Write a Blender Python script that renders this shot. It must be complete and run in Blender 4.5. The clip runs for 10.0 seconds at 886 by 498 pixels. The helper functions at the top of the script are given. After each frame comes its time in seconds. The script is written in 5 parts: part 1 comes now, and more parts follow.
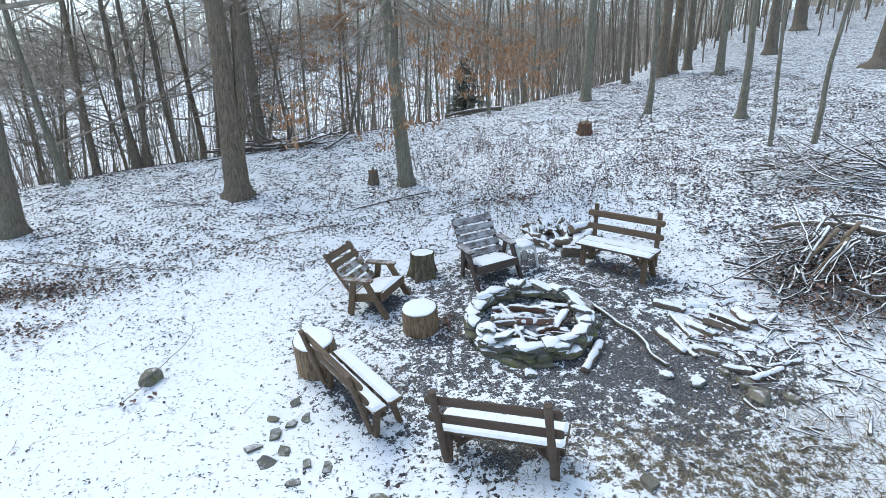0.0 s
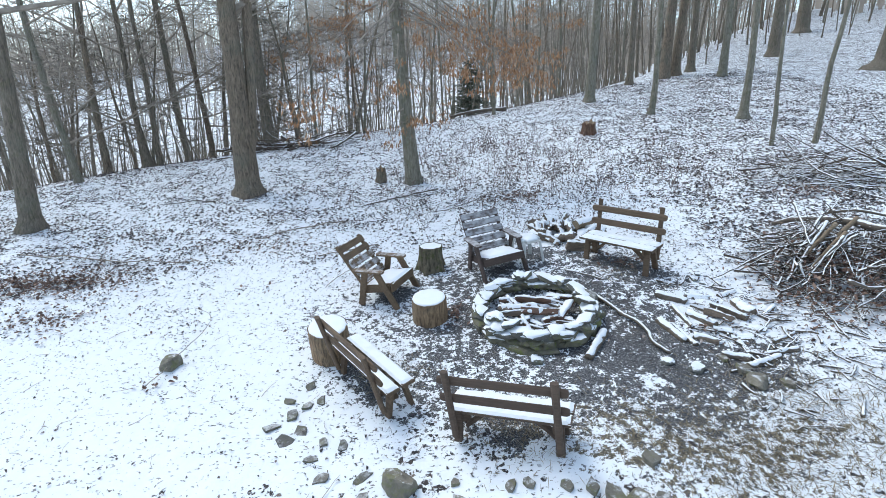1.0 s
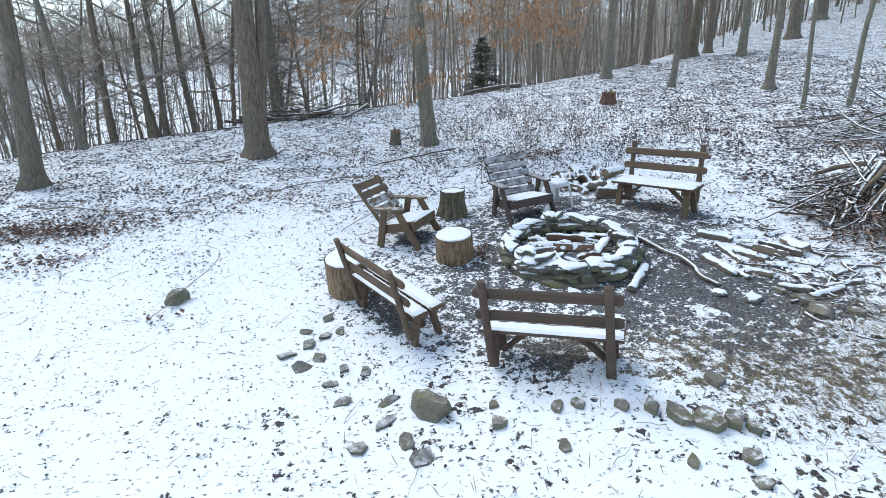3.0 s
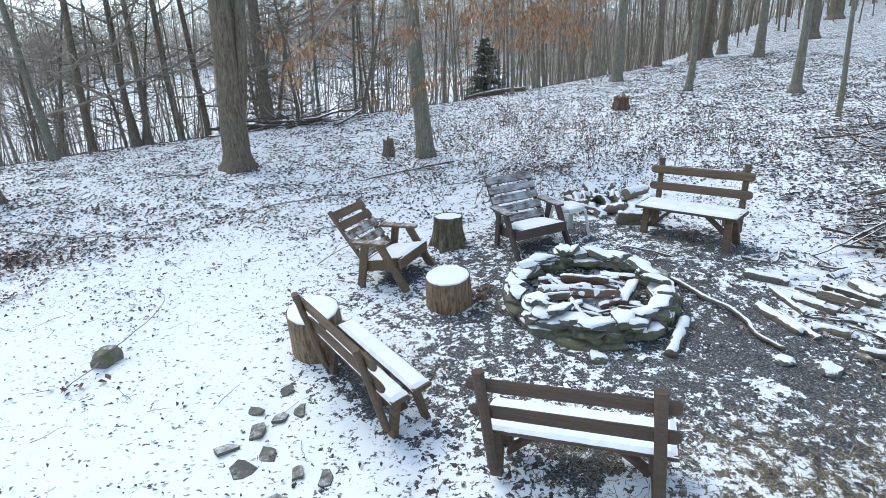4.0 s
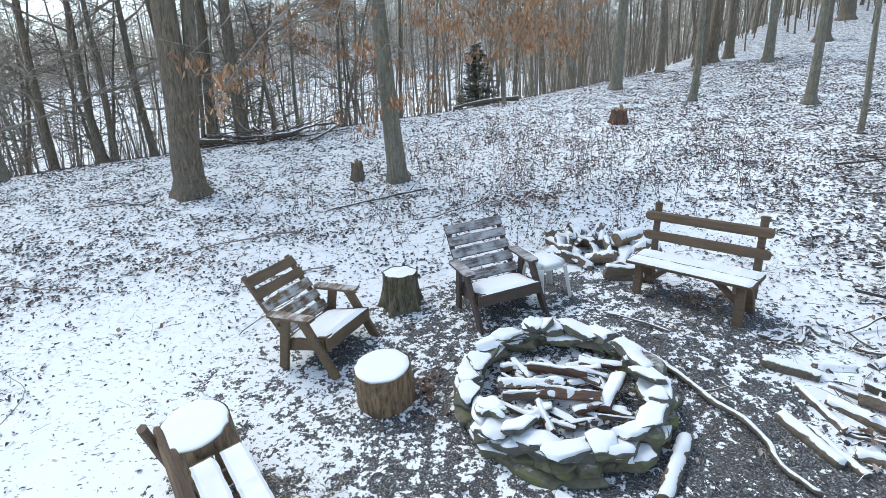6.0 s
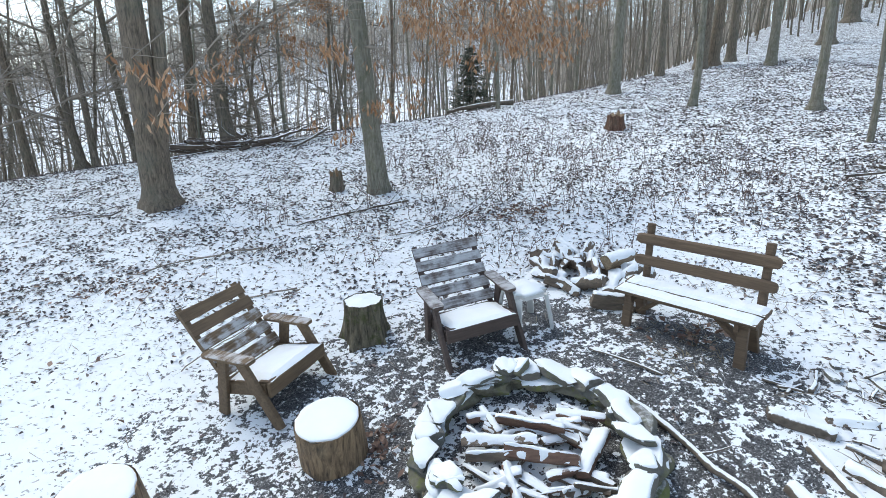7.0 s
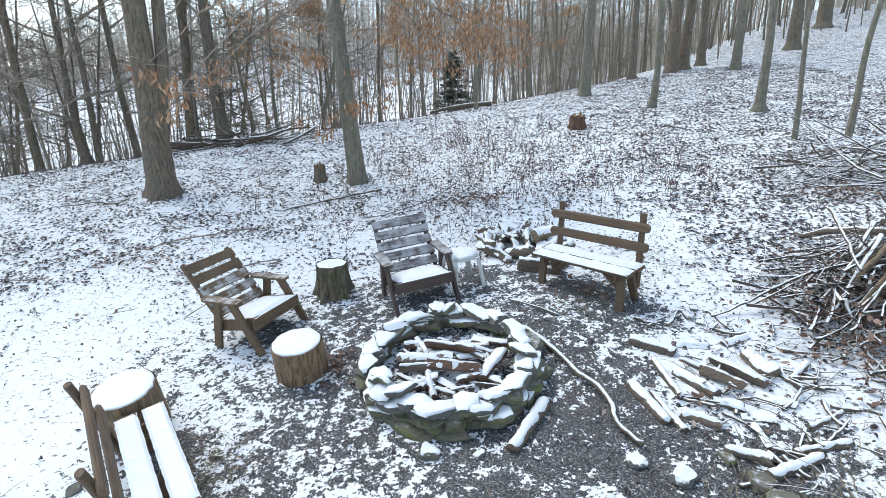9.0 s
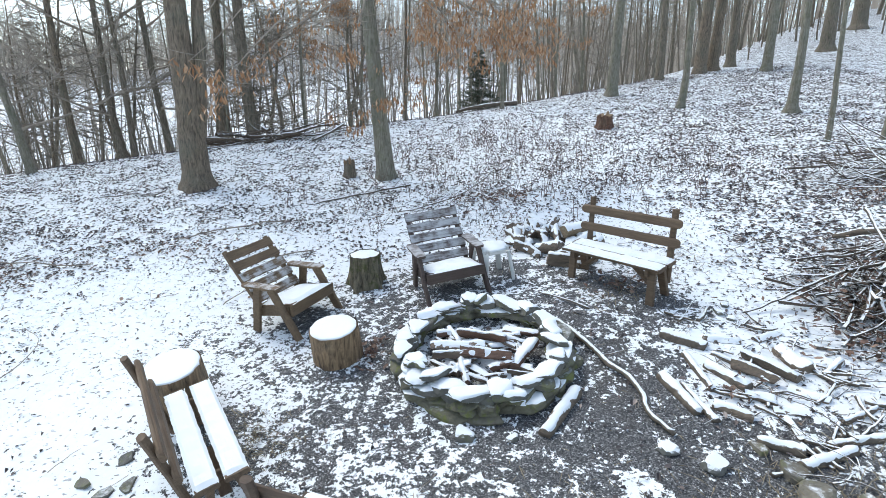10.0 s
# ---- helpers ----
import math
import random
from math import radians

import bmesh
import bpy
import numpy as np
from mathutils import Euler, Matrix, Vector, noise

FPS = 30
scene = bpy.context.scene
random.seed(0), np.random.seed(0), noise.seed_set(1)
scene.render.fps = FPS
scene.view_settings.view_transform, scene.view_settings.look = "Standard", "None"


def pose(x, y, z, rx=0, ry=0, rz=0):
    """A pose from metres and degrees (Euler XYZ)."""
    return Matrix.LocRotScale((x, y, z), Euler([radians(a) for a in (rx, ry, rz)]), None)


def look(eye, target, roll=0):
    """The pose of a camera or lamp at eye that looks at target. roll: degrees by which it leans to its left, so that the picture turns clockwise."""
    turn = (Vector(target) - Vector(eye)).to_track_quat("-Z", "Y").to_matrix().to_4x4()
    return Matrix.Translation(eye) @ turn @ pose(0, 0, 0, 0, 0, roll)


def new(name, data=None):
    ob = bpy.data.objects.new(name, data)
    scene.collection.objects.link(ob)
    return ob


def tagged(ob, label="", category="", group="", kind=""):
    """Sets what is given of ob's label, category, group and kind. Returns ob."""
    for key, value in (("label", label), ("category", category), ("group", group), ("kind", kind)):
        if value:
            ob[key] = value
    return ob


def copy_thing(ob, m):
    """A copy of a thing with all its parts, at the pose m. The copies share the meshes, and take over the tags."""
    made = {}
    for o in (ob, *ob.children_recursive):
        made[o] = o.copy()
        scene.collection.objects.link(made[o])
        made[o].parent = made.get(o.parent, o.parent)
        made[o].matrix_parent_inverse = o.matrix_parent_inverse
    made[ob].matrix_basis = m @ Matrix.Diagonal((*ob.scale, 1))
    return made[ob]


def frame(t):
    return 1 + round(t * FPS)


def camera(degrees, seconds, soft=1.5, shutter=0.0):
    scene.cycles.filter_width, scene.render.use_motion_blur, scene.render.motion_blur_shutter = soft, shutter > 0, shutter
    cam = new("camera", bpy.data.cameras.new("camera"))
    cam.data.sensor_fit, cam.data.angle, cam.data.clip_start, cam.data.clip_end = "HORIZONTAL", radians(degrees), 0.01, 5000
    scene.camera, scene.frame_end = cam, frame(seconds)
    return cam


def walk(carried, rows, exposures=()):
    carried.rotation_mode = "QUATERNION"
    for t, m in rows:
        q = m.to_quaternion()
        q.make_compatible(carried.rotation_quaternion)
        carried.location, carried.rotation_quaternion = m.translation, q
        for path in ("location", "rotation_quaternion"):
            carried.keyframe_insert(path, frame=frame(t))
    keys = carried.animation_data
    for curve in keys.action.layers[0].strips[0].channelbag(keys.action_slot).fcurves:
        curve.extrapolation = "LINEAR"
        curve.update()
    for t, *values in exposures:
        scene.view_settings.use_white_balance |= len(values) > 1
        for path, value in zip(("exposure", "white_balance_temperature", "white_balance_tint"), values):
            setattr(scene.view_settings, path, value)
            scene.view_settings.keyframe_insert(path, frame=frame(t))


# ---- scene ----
cam = camera(80.3, 10.0, 0.75)
PATH = [
    (0, (-1.100, -6.600, 3.100), (-1.1000, -4.6775, 2.5487), -1.20),
    (0.5, (-1.106, -6.761, 3.064), (-1.1116, -4.8366, 2.5172), -1.20),
    (1, (-1.188, -6.886, 3.034), (-1.1991, -4.9607, 2.4905), -1.11),
    (1.5, (-1.269, -6.966, 3.009), (-1.2863, -5.0401, 2.4686), -1.06),
    (2, (-1.354, -6.983, 2.864), (-1.3761, -5.0568, 2.3271), -1.02),
    (2.2, (-1.400, -6.968, 2.632), (-1.4231, -5.0429, 2.0923), -1.01),
    (2.5, (-1.450, -6.900, 2.202), (-1.4752, -4.9737, 1.6647), -0.92),
    (2.7, (-1.490, -6.862, 2.016), (-1.5162, -4.9364, 1.4764), -0.88),
    (3.8, (-1.426, -5.510, 2.103), (-1.4644, -3.5834, 1.5658), -0.66),
    (4, (-1.369, -5.300, 2.136), (-1.4124, -3.3730, 1.6030), -0.97),
    (4.5, (-1.257, -4.840, 2.214), (-1.3047, -2.9124, 1.6839), -0.98),
    (5, (-1.123, -4.474, 2.293), (-1.1746, -2.5457, 1.7653), -1.02),
    (5.5, (-0.960, -4.194, 2.389), (-1.0142, -2.2653, 1.8634), -1.07),
    (5.7, (-0.880, -4.092, 2.433), (-0.9390, -2.1655, 1.9002), -1.24),
    (6.8, (-0.509, -3.343, 2.526), (-0.5764, -1.4133, 2.0061), -1.12),
    (7, (-0.439, -3.234, 2.540), (-0.5066, -1.3042, 2.0172), -1.16),
    (7.2, (-0.362, -3.131, 2.548), (-0.4290, -1.2011, 2.0273), -1.20),
    (7.5, (-0.218, -3.094, 2.577), (-0.2867, -1.1642, 2.0576), -1.14),
    (8, (0.062, -3.568, 2.562), (-0.0041, -1.6380, 2.0423), -1.16),
    (8.5, (0.124, -4.154, 2.543), (0.0637, -2.2238, 2.0236), -1.04),
    (9, (0.149, -4.546, 2.526), (0.0944, -2.6152, 2.0061), -0.97),
    (9.5, (0.089, -4.685, 2.498), (0.0367, -2.7538, 1.9790), -0.99),
    (9.8, (0.053, -4.707, 2.473), (-0.0100, -2.7770, 1.9531), -0.96),
    (10, (0.004, -4.703, 2.463), (-0.1240, -2.7752, 1.9463), -0.45),
]
walk(cam, [(t, look(eye, target, roll)) for t, eye, target, roll in PATH], [(0, 0.81, 6200, 4), (2.5, 0.83, 6240, 4), (5, 0.85, 6320, 4), (7.5, 0.91, 6430, 4), (10, 0.99, 6480, 4)])

# ---- light ----
world = bpy.data.worlds.new("winter_sky")
scene.world = world
world.use_nodes = True
wn = world.node_tree.nodes
sky = wn.new("ShaderNodeTexSky")
sky.sky_type, sky.sun_disc = "NISHITA", False
sky.sun_elevation, sky.sun_rotation = radians(55), radians(-50)
sky.air_density, sky.dust_density, sky.ozone_density = 1.0, 1.5, 1.0
wn["Background"].inputs["Strength"].default_value = 0.15
veil = wn.new("ShaderNodeHueSaturation")
veil.inputs["Saturation"].default_value = 0.78
world.node_tree.links.new(sky.outputs["Color"], veil.inputs["Color"])
world.node_tree.links.new(veil.outputs["Color"], wn["Background"].inputs["Color"])
sun = new("sun", bpy.data.lights.new("sun", "SUN"))
sun.data.energy, sun.data.angle, sun.data.color = 0.9, radians(25), (1.0, 0.97, 0.93)
sun.matrix_world = look((-8.6, 7.2, 16), (0, 0, 0))

# ---- ground form ----


def rise(a, b, x):
    u = min(max((x - a) / (b - a), 0.0), 1.0)
    return u * u * (3 - 2 * u)


def soft(s, w):
    u = s / w
    return w * (u if u > 30 else math.log1p(math.exp(u)))


def bump(x, y, cx, cy, r):
    return math.exp(-((x - cx) ** 2 + (y - cy) ** 2) / (r * r))


def brow(x, y):
    """Metres past the brow of the slope, where the ground drops to the valley."""
    return (y - 16.3 - (0.43 * (x - 1) + 0.32 * soft(x - 1, 1.0) + 0.45 * soft(x - 9, 1.5))) / 1.15


def height(x, y):
    far = math.hypot(x, y)
    s = brow(x, y)
    px, py = max(-60.0, min(60.0, x)), max(-40.0, min(60.0, y))
    z = 0.052 * px + 0.159 * py + 0.016
    z += 0.035 * (soft(x - 9, 2.5) - soft(x - 50, 5))
    z -= 0.30 * (soft(s, 0.9) - soft(s - 17, 3)) + 0.13 * (soft(s - 17, 3) - soft(s - 45, 6))
    z += 0.10 * (soft(s - 34, 4) - soft(s - 75, 8)) + 0.27 * (1 - 0.62 * rise(-48, -105, x)) * (soft(s - 70, 8) - soft(s - 230, 30))
    z += 0.10 * bump(x, y, 1.6, 1.1, 1.2) + 0.12 * bump(x, y, 0.3, -2.6, 1.1) - 0.03 * bump(x, y, -2.2, -1.5, 0.9)
    n = noise.noise((x * 0.35, y * 0.35, 3.1)) * 0.035 * rise(1.5, 5, far)
    n += noise.noise((x * 0.06, y * 0.06, 7.7)) * 0.6 * rise(18, 45, far)
    n += noise.noise((x * 0.011, y * 0.011, 1.7)) * 7.0 * rise(90, 320, far)
    return z + n


def on_ground(x, y, up=0.0):
    return Vector((x, y, height(x, y) + up))


def slope_up(x, y, d=0.5):
    return Vector((height(x - d, y) - height(x + d, y), height(x, y - d) - height(x, y + d), 2 * d)).normalized()


# ---- materials ----


def material(name, rough=0.8):
    m = bpy.data.materials.new(name)
    m.use_nodes = True
    nt = m.node_tree
    b = nt.nodes["Principled BSDF"]
    b.inputs["Roughness"].default_value = rough
    return m, nt, b


def node(nt, kind, values=(), operation="", feature="", layer_name="", data_type="", blend_type="", interpolation_type=""):
    n = nt.nodes.new(kind)
    if operation:
        n.operation = operation
    if feature:
        n.feature = feature
    if layer_name:
        n.layer_name = layer_name
    if data_type:
        n.data_type = data_type
    if blend_type:
        n.blend_type = blend_type
    if interpolation_type:
        n.interpolation_type = interpolation_type
    for k, v in dict(values).items():
        if isinstance(v, bpy.types.NodeSocket):
            nt.links.new(v, n.inputs[k])
        else:
            n.inputs[k].default_value = v
    return n


def place(nt, world_space=True):
    if world_space:
        return node(nt, "ShaderNodeNewGeometry").outputs["Position"]
    return node(nt, "ShaderNodeTexCoord").outputs["Object"]


def grain(nt, vec, scale, detail=4.0, rough=0.6, distortion=0.0):
    return node(nt, "ShaderNodeTexNoise", {"Vector": vec, "Scale": scale, "Detail": detail, "Roughness": rough, "Distortion": distortion}).outputs["Fac"]


def ramp(nt, fac, stops):
    r = node(nt, "ShaderNodeValToRGB", {"Fac": fac})
    e = r.color_ramp.elements
    while len(e) < len(stops):
        e.new(0.5)
    for el, (p, c) in zip(e, stops):
        el.position, el.color = p, (*c, 1) if len(c) == 3 else c
    return r.outputs["Color"]


def step(nt, fac, a, b):
    return node(nt, "ShaderNodeMapRange", {"Value": fac, "From Min": a, "From Max": b}, interpolation_type="SMOOTHSTEP").outputs["Result"]


def calc(nt, op, a, b=0.0, c=0.0):
    n = node(nt, "ShaderNodeMath", {0: a, 1: b, 2: c}, operation=op)
    return n.outputs["Value"]


def blend(nt, fac, a, b, mode="MIX"):
    n = node(nt, "ShaderNodeMix", {"Factor": fac, 6: a, 7: b}, data_type="RGBA", blend_type=mode)
    return n.outputs[2]


def relief(nt, b, h, strength, distance):
    n = node(nt, "ShaderNodeBump", {"Height": h, "Strength": strength, "Distance": distance})
    nt.links.new(n.outputs["Normal"], b.inputs["Normal"])


SNOW_A, SNOW_B = (0.80, 0.84, 0.865, 1), (0.87, 0.89, 0.90, 1)


def snow_colour(nt, vec):
    return blend(nt, grain(nt, vec, 9.0, 3), SNOW_A, SNOW_B)


def dusted(nt, b, base, vec, low, high, patchy=0.35, scale=14.0):
    """Snow lying on the faces that look up, broken into patches."""
    nz = node(nt, "ShaderNodeSeparateXYZ", {0: node(nt, "ShaderNodeNewGeometry").outputs["Normal"]}).outputs["Z"]
    n = calc(nt, "MULTIPLY_ADD", grain(nt, vec, scale, 5, 0.7), patchy, calc(nt, "SUBTRACT", nz, patchy * 0.5))
    fac = step(nt, n, low, high)
    nt.links.new(blend(nt, fac, base, snow_colour(nt, vec)), b.inputs["Base Color"])
    return fac


def snow_material():
    m, nt, b = material("snow", 0.65)
    v = place(nt)
    nt.links.new(snow_colour(nt, v), b.inputs["Base Color"])
    b.inputs["Subsurface Weight"].default_value = 0.0
    relief(nt, b, grain(nt, v, 55, 5, 0.7), 0.35, 0.01)
    return m


def wood_material(name, dark, light, snow=None, stretch=(3, 40, 40), rough=0.75):
    m, nt, b = material(name, rough)
    v = place(nt, False)
    rnd = node(nt, "ShaderNodeObjectInfo").outputs["Random"]
    off = node(nt, "ShaderNodeVectorMath", {0: v, 1: node(nt, "ShaderNodeCombineXYZ", {0: calc(nt, "MULTIPLY", rnd, 30.0), 1: rnd, 2: calc(nt, "MULTIPLY", rnd, 11.0)}).outputs[0]}, operation="ADD").outputs[0]
    sv = node(nt, "ShaderNodeVectorMath", {0: off, 1: stretch}, operation="MULTIPLY").outputs[0]
    g = grain(nt, sv, 1.0, 6, 0.65, 0.6)
    wear = grain(nt, off, 4.0, 4, 0.6)
    col = ramp(nt, calc(nt, "ADD", calc(nt, "MULTIPLY", g, 0.7), calc(nt, "MULTIPLY", wear, 0.3)), [(0.3, dark), (0.72, light)])
    col = blend(nt, calc(nt, "MULTIPLY", rnd, 0.35), col, (dark[0] * 0.8, dark[1] * 0.8, dark[2] * 0.8, 1))
    relief(nt, b, g, 0.5, 0.006)
    if snow:
        dusted(nt, b, col, place(nt), *snow)
    else:
        nt.links.new(col, b.inputs["Base Color"])
    return m


def frosted_material(name, dark, light, low, high, most):
    """Stained wood with hoar frost clinging to the faces that look up, streaked along the grain."""
    m, nt, b = material(name, 0.8)
    v = place(nt, False)
    sv = node(nt, "ShaderNodeVectorMath", {0: v, 1: (4, 45, 45)}, operation="MULTIPLY").outputs[0]
    g = grain(nt, sv, 1.0, 6, 0.7, 0.5)
    col = ramp(nt, g, [(0.3, dark), (0.72, light)])
    nz = node(nt, "ShaderNodeSeparateXYZ", {0: node(nt, "ShaderNodeNewGeometry").outputs["Normal"]}).outputs["Z"]
    cling = calc(nt, "MULTIPLY", step(nt, nz, 0.1, 0.5), step(nt, calc(nt, "MULTIPLY_ADD", grain(nt, v, 7.0, 4, 0.6), 0.6, calc(nt, "MULTIPLY", g, 0.4)), low, high))
    col = blend(nt, calc(nt, "MULTIPLY", cling, most), col, (0.74, 0.77, 0.80, 1))
    nt.links.new(col, b.inputs["Base Color"])
    relief(nt, b, g, 0.6, 0.006)
    return m


def bark_material(name, dark, light, moss=0.0, snow=None):
    m, nt, b = material(name, 0.9)
    v = place(nt)
    sv = node(nt, "ShaderNodeVectorMath", {0: v, 1: (28, 28, 4.5)}, operation="MULTIPLY").outputs[0]
    g = grain(nt, sv, 1.0, 6, 0.7, 0.8)
    big = grain(nt, v, 1.3, 4, 0.6)
    col = ramp(nt, g, [(0.33, dark), (0.66, light)])
    col = blend(nt, calc(nt, "MULTIPLY", step(nt, big, 0.45, 0.7), 0.45), col, (0.16, 0.165, 0.13, 1))
    if moss:
        z = grain(nt, v, 6.0, 5, 0.7)
        col = blend(nt, calc(nt, "MULTIPLY", step(nt, z, 0.48, 0.62), moss), col, (0.075, 0.085, 0.022, 1))
    relief(nt, b, g, 0.9, 0.03)
    if snow:
        dusted(nt, b, col, v, *snow)
    else:
        nt.links.new(col, b.inputs["Base Color"])
    return m


def stone_material(name, dark, light, moss, snow):
    m, nt, b = material(name, 0.85)
    v = place(nt)
    rnd = node(nt, "ShaderNodeObjectInfo").outputs["Random"]
    g = grain(nt, v, 22.0, 7, 0.7)
    big = grain(nt, v, 4.0, 3, 0.6)
    col = ramp(nt, calc(nt, "MULTIPLY_ADD", g, 0.6, calc(nt, "MULTIPLY", big, 0.4)), [(0.33, dark), (0.7, light)])
    col = blend(nt, calc(nt, "MULTIPLY", rnd, 0.5), col, (0.17, 0.15, 0.12, 1))
    col = blend(nt, calc(nt, "MULTIPLY", step(nt, grain(nt, v, 7.0, 5, 0.7), 0.5, 0.66), moss), col, (0.15, 0.165, 0.045, 1))
    relief(nt, b, g, 0.7, 0.02)
    dusted(nt, b, col, v, *snow)
    return m


def leaf_material(name, stops, rough=0.75):
    m, nt, b = material(name, rough)
    rnd = node(nt, "ShaderNodeNewGeometry").outputs["Random Per Island"]
    col = ramp(nt, rnd, stops)
    nt.links.new(blend(nt, calc(nt, "MULTIPLY", grain(nt, place(nt), 60, 3), 0.5), col, (0.03, 0.02, 0.015, 1)), b.inputs["Base Color"])
    return m


def plain_material(name, a, c, scale, rough, strength=0.3, distance=0.01):
    m, nt, b = material(name, rough)
    v = place(nt)
    g = grain(nt, v, scale, 6, 0.65)
    nt.links.new(ramp(nt, g, [(0.3, a), (0.7, c)]), b.inputs["Base Color"])
    relief(nt, b, g, strength, distance)
    return m


def ground_material():
    m, nt, b = material("snowy_ground", 0.8)
    v = place(nt)
    zone = node(nt, "ShaderNodeSeparateColor", {0: node(nt, "ShaderNodeVertexColor", layer_name="zone").outputs["Color"]}).outputs
    litter, gravel, grass = zone[0], zone[1], zone[2]
    # leaf litter: leaf-sized cells that show where the snow is thin
    wob = node(nt, "ShaderNodeTexNoise", {"Vector": v, "Scale": 11.0, "Detail": 3.0}).outputs["Color"]
    wv = node(nt, "ShaderNodeVectorMath", {0: v, 1: node(nt, "ShaderNodeVectorMath", {0: wob, 1: (0.11, 0.11, 0.11)}, operation="MULTIPLY").outputs[0]}, operation="ADD").outputs[0]
    cell = node(nt, "ShaderNodeTexVoronoi", {"Vector": wv, "Scale": 19.0}, feature="F1")
    cellr = node(nt, "ShaderNodeSeparateColor", {0: cell.outputs["Color"]}).outputs
    patch = grain(nt, v, 2.3, 5, 0.65)
    fine = grain(nt, v, 24.0, 4, 0.65)
    cover = calc(nt, "ADD", calc(nt, "MULTIPLY", patch, 0.55), calc(nt, "MULTIPLY", cellr[0], 0.45))
    cover = calc(nt, "MULTIPLY_ADD", fine, 0.5, cover)
    shown = step(nt, calc(nt, "SUBTRACT", cover, calc(nt, "MULTIPLY_ADD", litter, -0.42, 1.185)), -0.015, 0.025)
    sv = node(nt, "ShaderNodeVectorMath", {0: wv, 1: (1.0, 2.4, 1.0)}, operation="MULTIPLY").outputs[0]
    bit = node(nt, "ShaderNodeTexVoronoi", {"Vector": sv, "Scale": 14.0}, feature="F1")
    bitr = node(nt, "ShaderNodeSeparateColor", {0: bit.outputs["Color"]}).outputs
    fleck = calc(nt, "MULTIPLY", step(nt, calc(nt, "MULTIPLY_ADD", patch, 0.6, bitr[0]), 0.68, 0.73), step(nt, calc(nt, "SUBTRACT", calc(nt, "MULTIPLY_ADD", bitr[1], 0.22, 0.12), bit.outputs["Distance"]), -0.01, 0.05))
    shown = calc(nt, "MAXIMUM", shown, calc(nt, "MULTIPLY", fleck, calc(nt, "MULTIPLY_ADD", bitr[2], 0.6, 0.35)))
    leafcol = ramp(nt, cellr[1], [(0.0, (0.022, 0.021, 0.025)), (0.5, (0.052, 0.045, 0.045)), (0.85, (0.11, 0.085, 0.07)), (1.0, (0.26, 0.20, 0.155))])
    leafcol = blend(nt, calc(nt, "MULTIPLY", fine, 0.6), leafcol, (0.045, 0.035, 0.03, 1))
    # gravel with snow lying in patches
    peb = node(nt, "ShaderNodeTexVoronoi", {"Vector": v, "Scale": 105.0}, feature="F1")
    gcol = ramp(nt, node(nt, "ShaderNodeSeparateColor", {0: peb.outputs["Color"]}).outputs[0], [(0.0, (0.018, 0.019, 0.021)), (0.5, (0.066, 0.068, 0.072)), (0.85, (0.15, 0.15, 0.15)), (1.0, (0.36, 0.36, 0.36))])
    gcol = blend(nt, calc(nt, "MULTIPLY", step(nt, grain(nt, v, 1.1, 3), 0.5, 0.7), 0.35), gcol, (0.07, 0.06, 0.05, 1))
    flake = calc(nt, "ADD", calc(nt, "MULTIPLY", grain(nt, v, 7.5, 6, 0.7), 0.62), calc(nt, "MULTIPLY", grain(nt, v, 27.0, 4, 0.6), 0.38))
    bare = step(nt, calc(nt, "SUBTRACT", calc(nt, "MULTIPLY_ADD", gravel, 0.27, 0.305), flake), -0.003, 0.005)
    # dead grass
    turf = step(nt, calc(nt, "SUBTRACT", calc(nt, "MULTIPLY_ADD", grass, 0.32, 0.19), grain(nt, v, 8.0, 7, 0.8)), -0.012, 0.016)
    tcol = ramp(nt, grain(nt, v, 40, 5, 0.7), [(0.35, (0.045, 0.04, 0.034)), (0.52, (0.13, 0.11, 0.075)), (0.68, (0.36, 0.30, 0.20))])
    snow = snow_colour(nt, v)
    col = blend(nt, shown, snow, leafcol)
    col = blend(nt, turf, col, tcol)
    col = blend(nt, bare, col, gcol)
    nt.links.new(col, b.inputs["Base Color"])
    high = calc(nt, "SUBTRACT", calc(nt, "MULTIPLY_ADD", fine, 0.35, 1.0), calc(nt, "MAXIMUM", shown, calc(nt, "MULTIPLY", bare, calc(nt, "SUBTRACT", 1.1, calc(nt, "MULTIPLY", peb.outputs["Distance"], 6.0)))))
    relief(nt, b, high, 0.8, 0.022)
    return m


M_SNOW = snow_material()
M_GROUND = ground_material()
M_CHAIR = wood_material("brown_stained_wood", (0.085, 0.055, 0.032), (0.25, 0.17, 0.098))
M_CHAIR_DARK = wood_material("dark_weathered_wood", (0.055, 0.038, 0.032), (0.125, 0.09, 0.075))
M_BENCH = wood_material("weathered_brown_plank", (0.07, 0.045, 0.028), (0.19, 0.13, 0.08))
M_BENCH_DARK = wood_material("dark_brown_plank", (0.05, 0.033, 0.024), (0.135, 0.092, 0.062))
M_FROST = frosted_material("frosted_dark_wood", (0.055, 0.038, 0.032), (0.125, 0.09, 0.075), 0.36, 0.62, 0.55)
M_FROST_THIN = frosted_material("frosted_brown_wood", (0.085, 0.055, 0.032), (0.25, 0.17, 0.098), 0.44, 0.60, 0.55)
M_LOG_SIDE = bark_material("stripped_log_side", (0.06, 0.036, 0.021), (0.40, 0.27, 0.155))
M_LOG_BARE = wood_material("bare_split_wood", (0.10, 0.07, 0.04), (0.38, 0.29, 0.19), None, (4, 40, 40))
M_CUT = wood_material("cut_wood", (0.20, 0.13, 0.075), (0.40, 0.29, 0.18), None, (12, 12, 12))
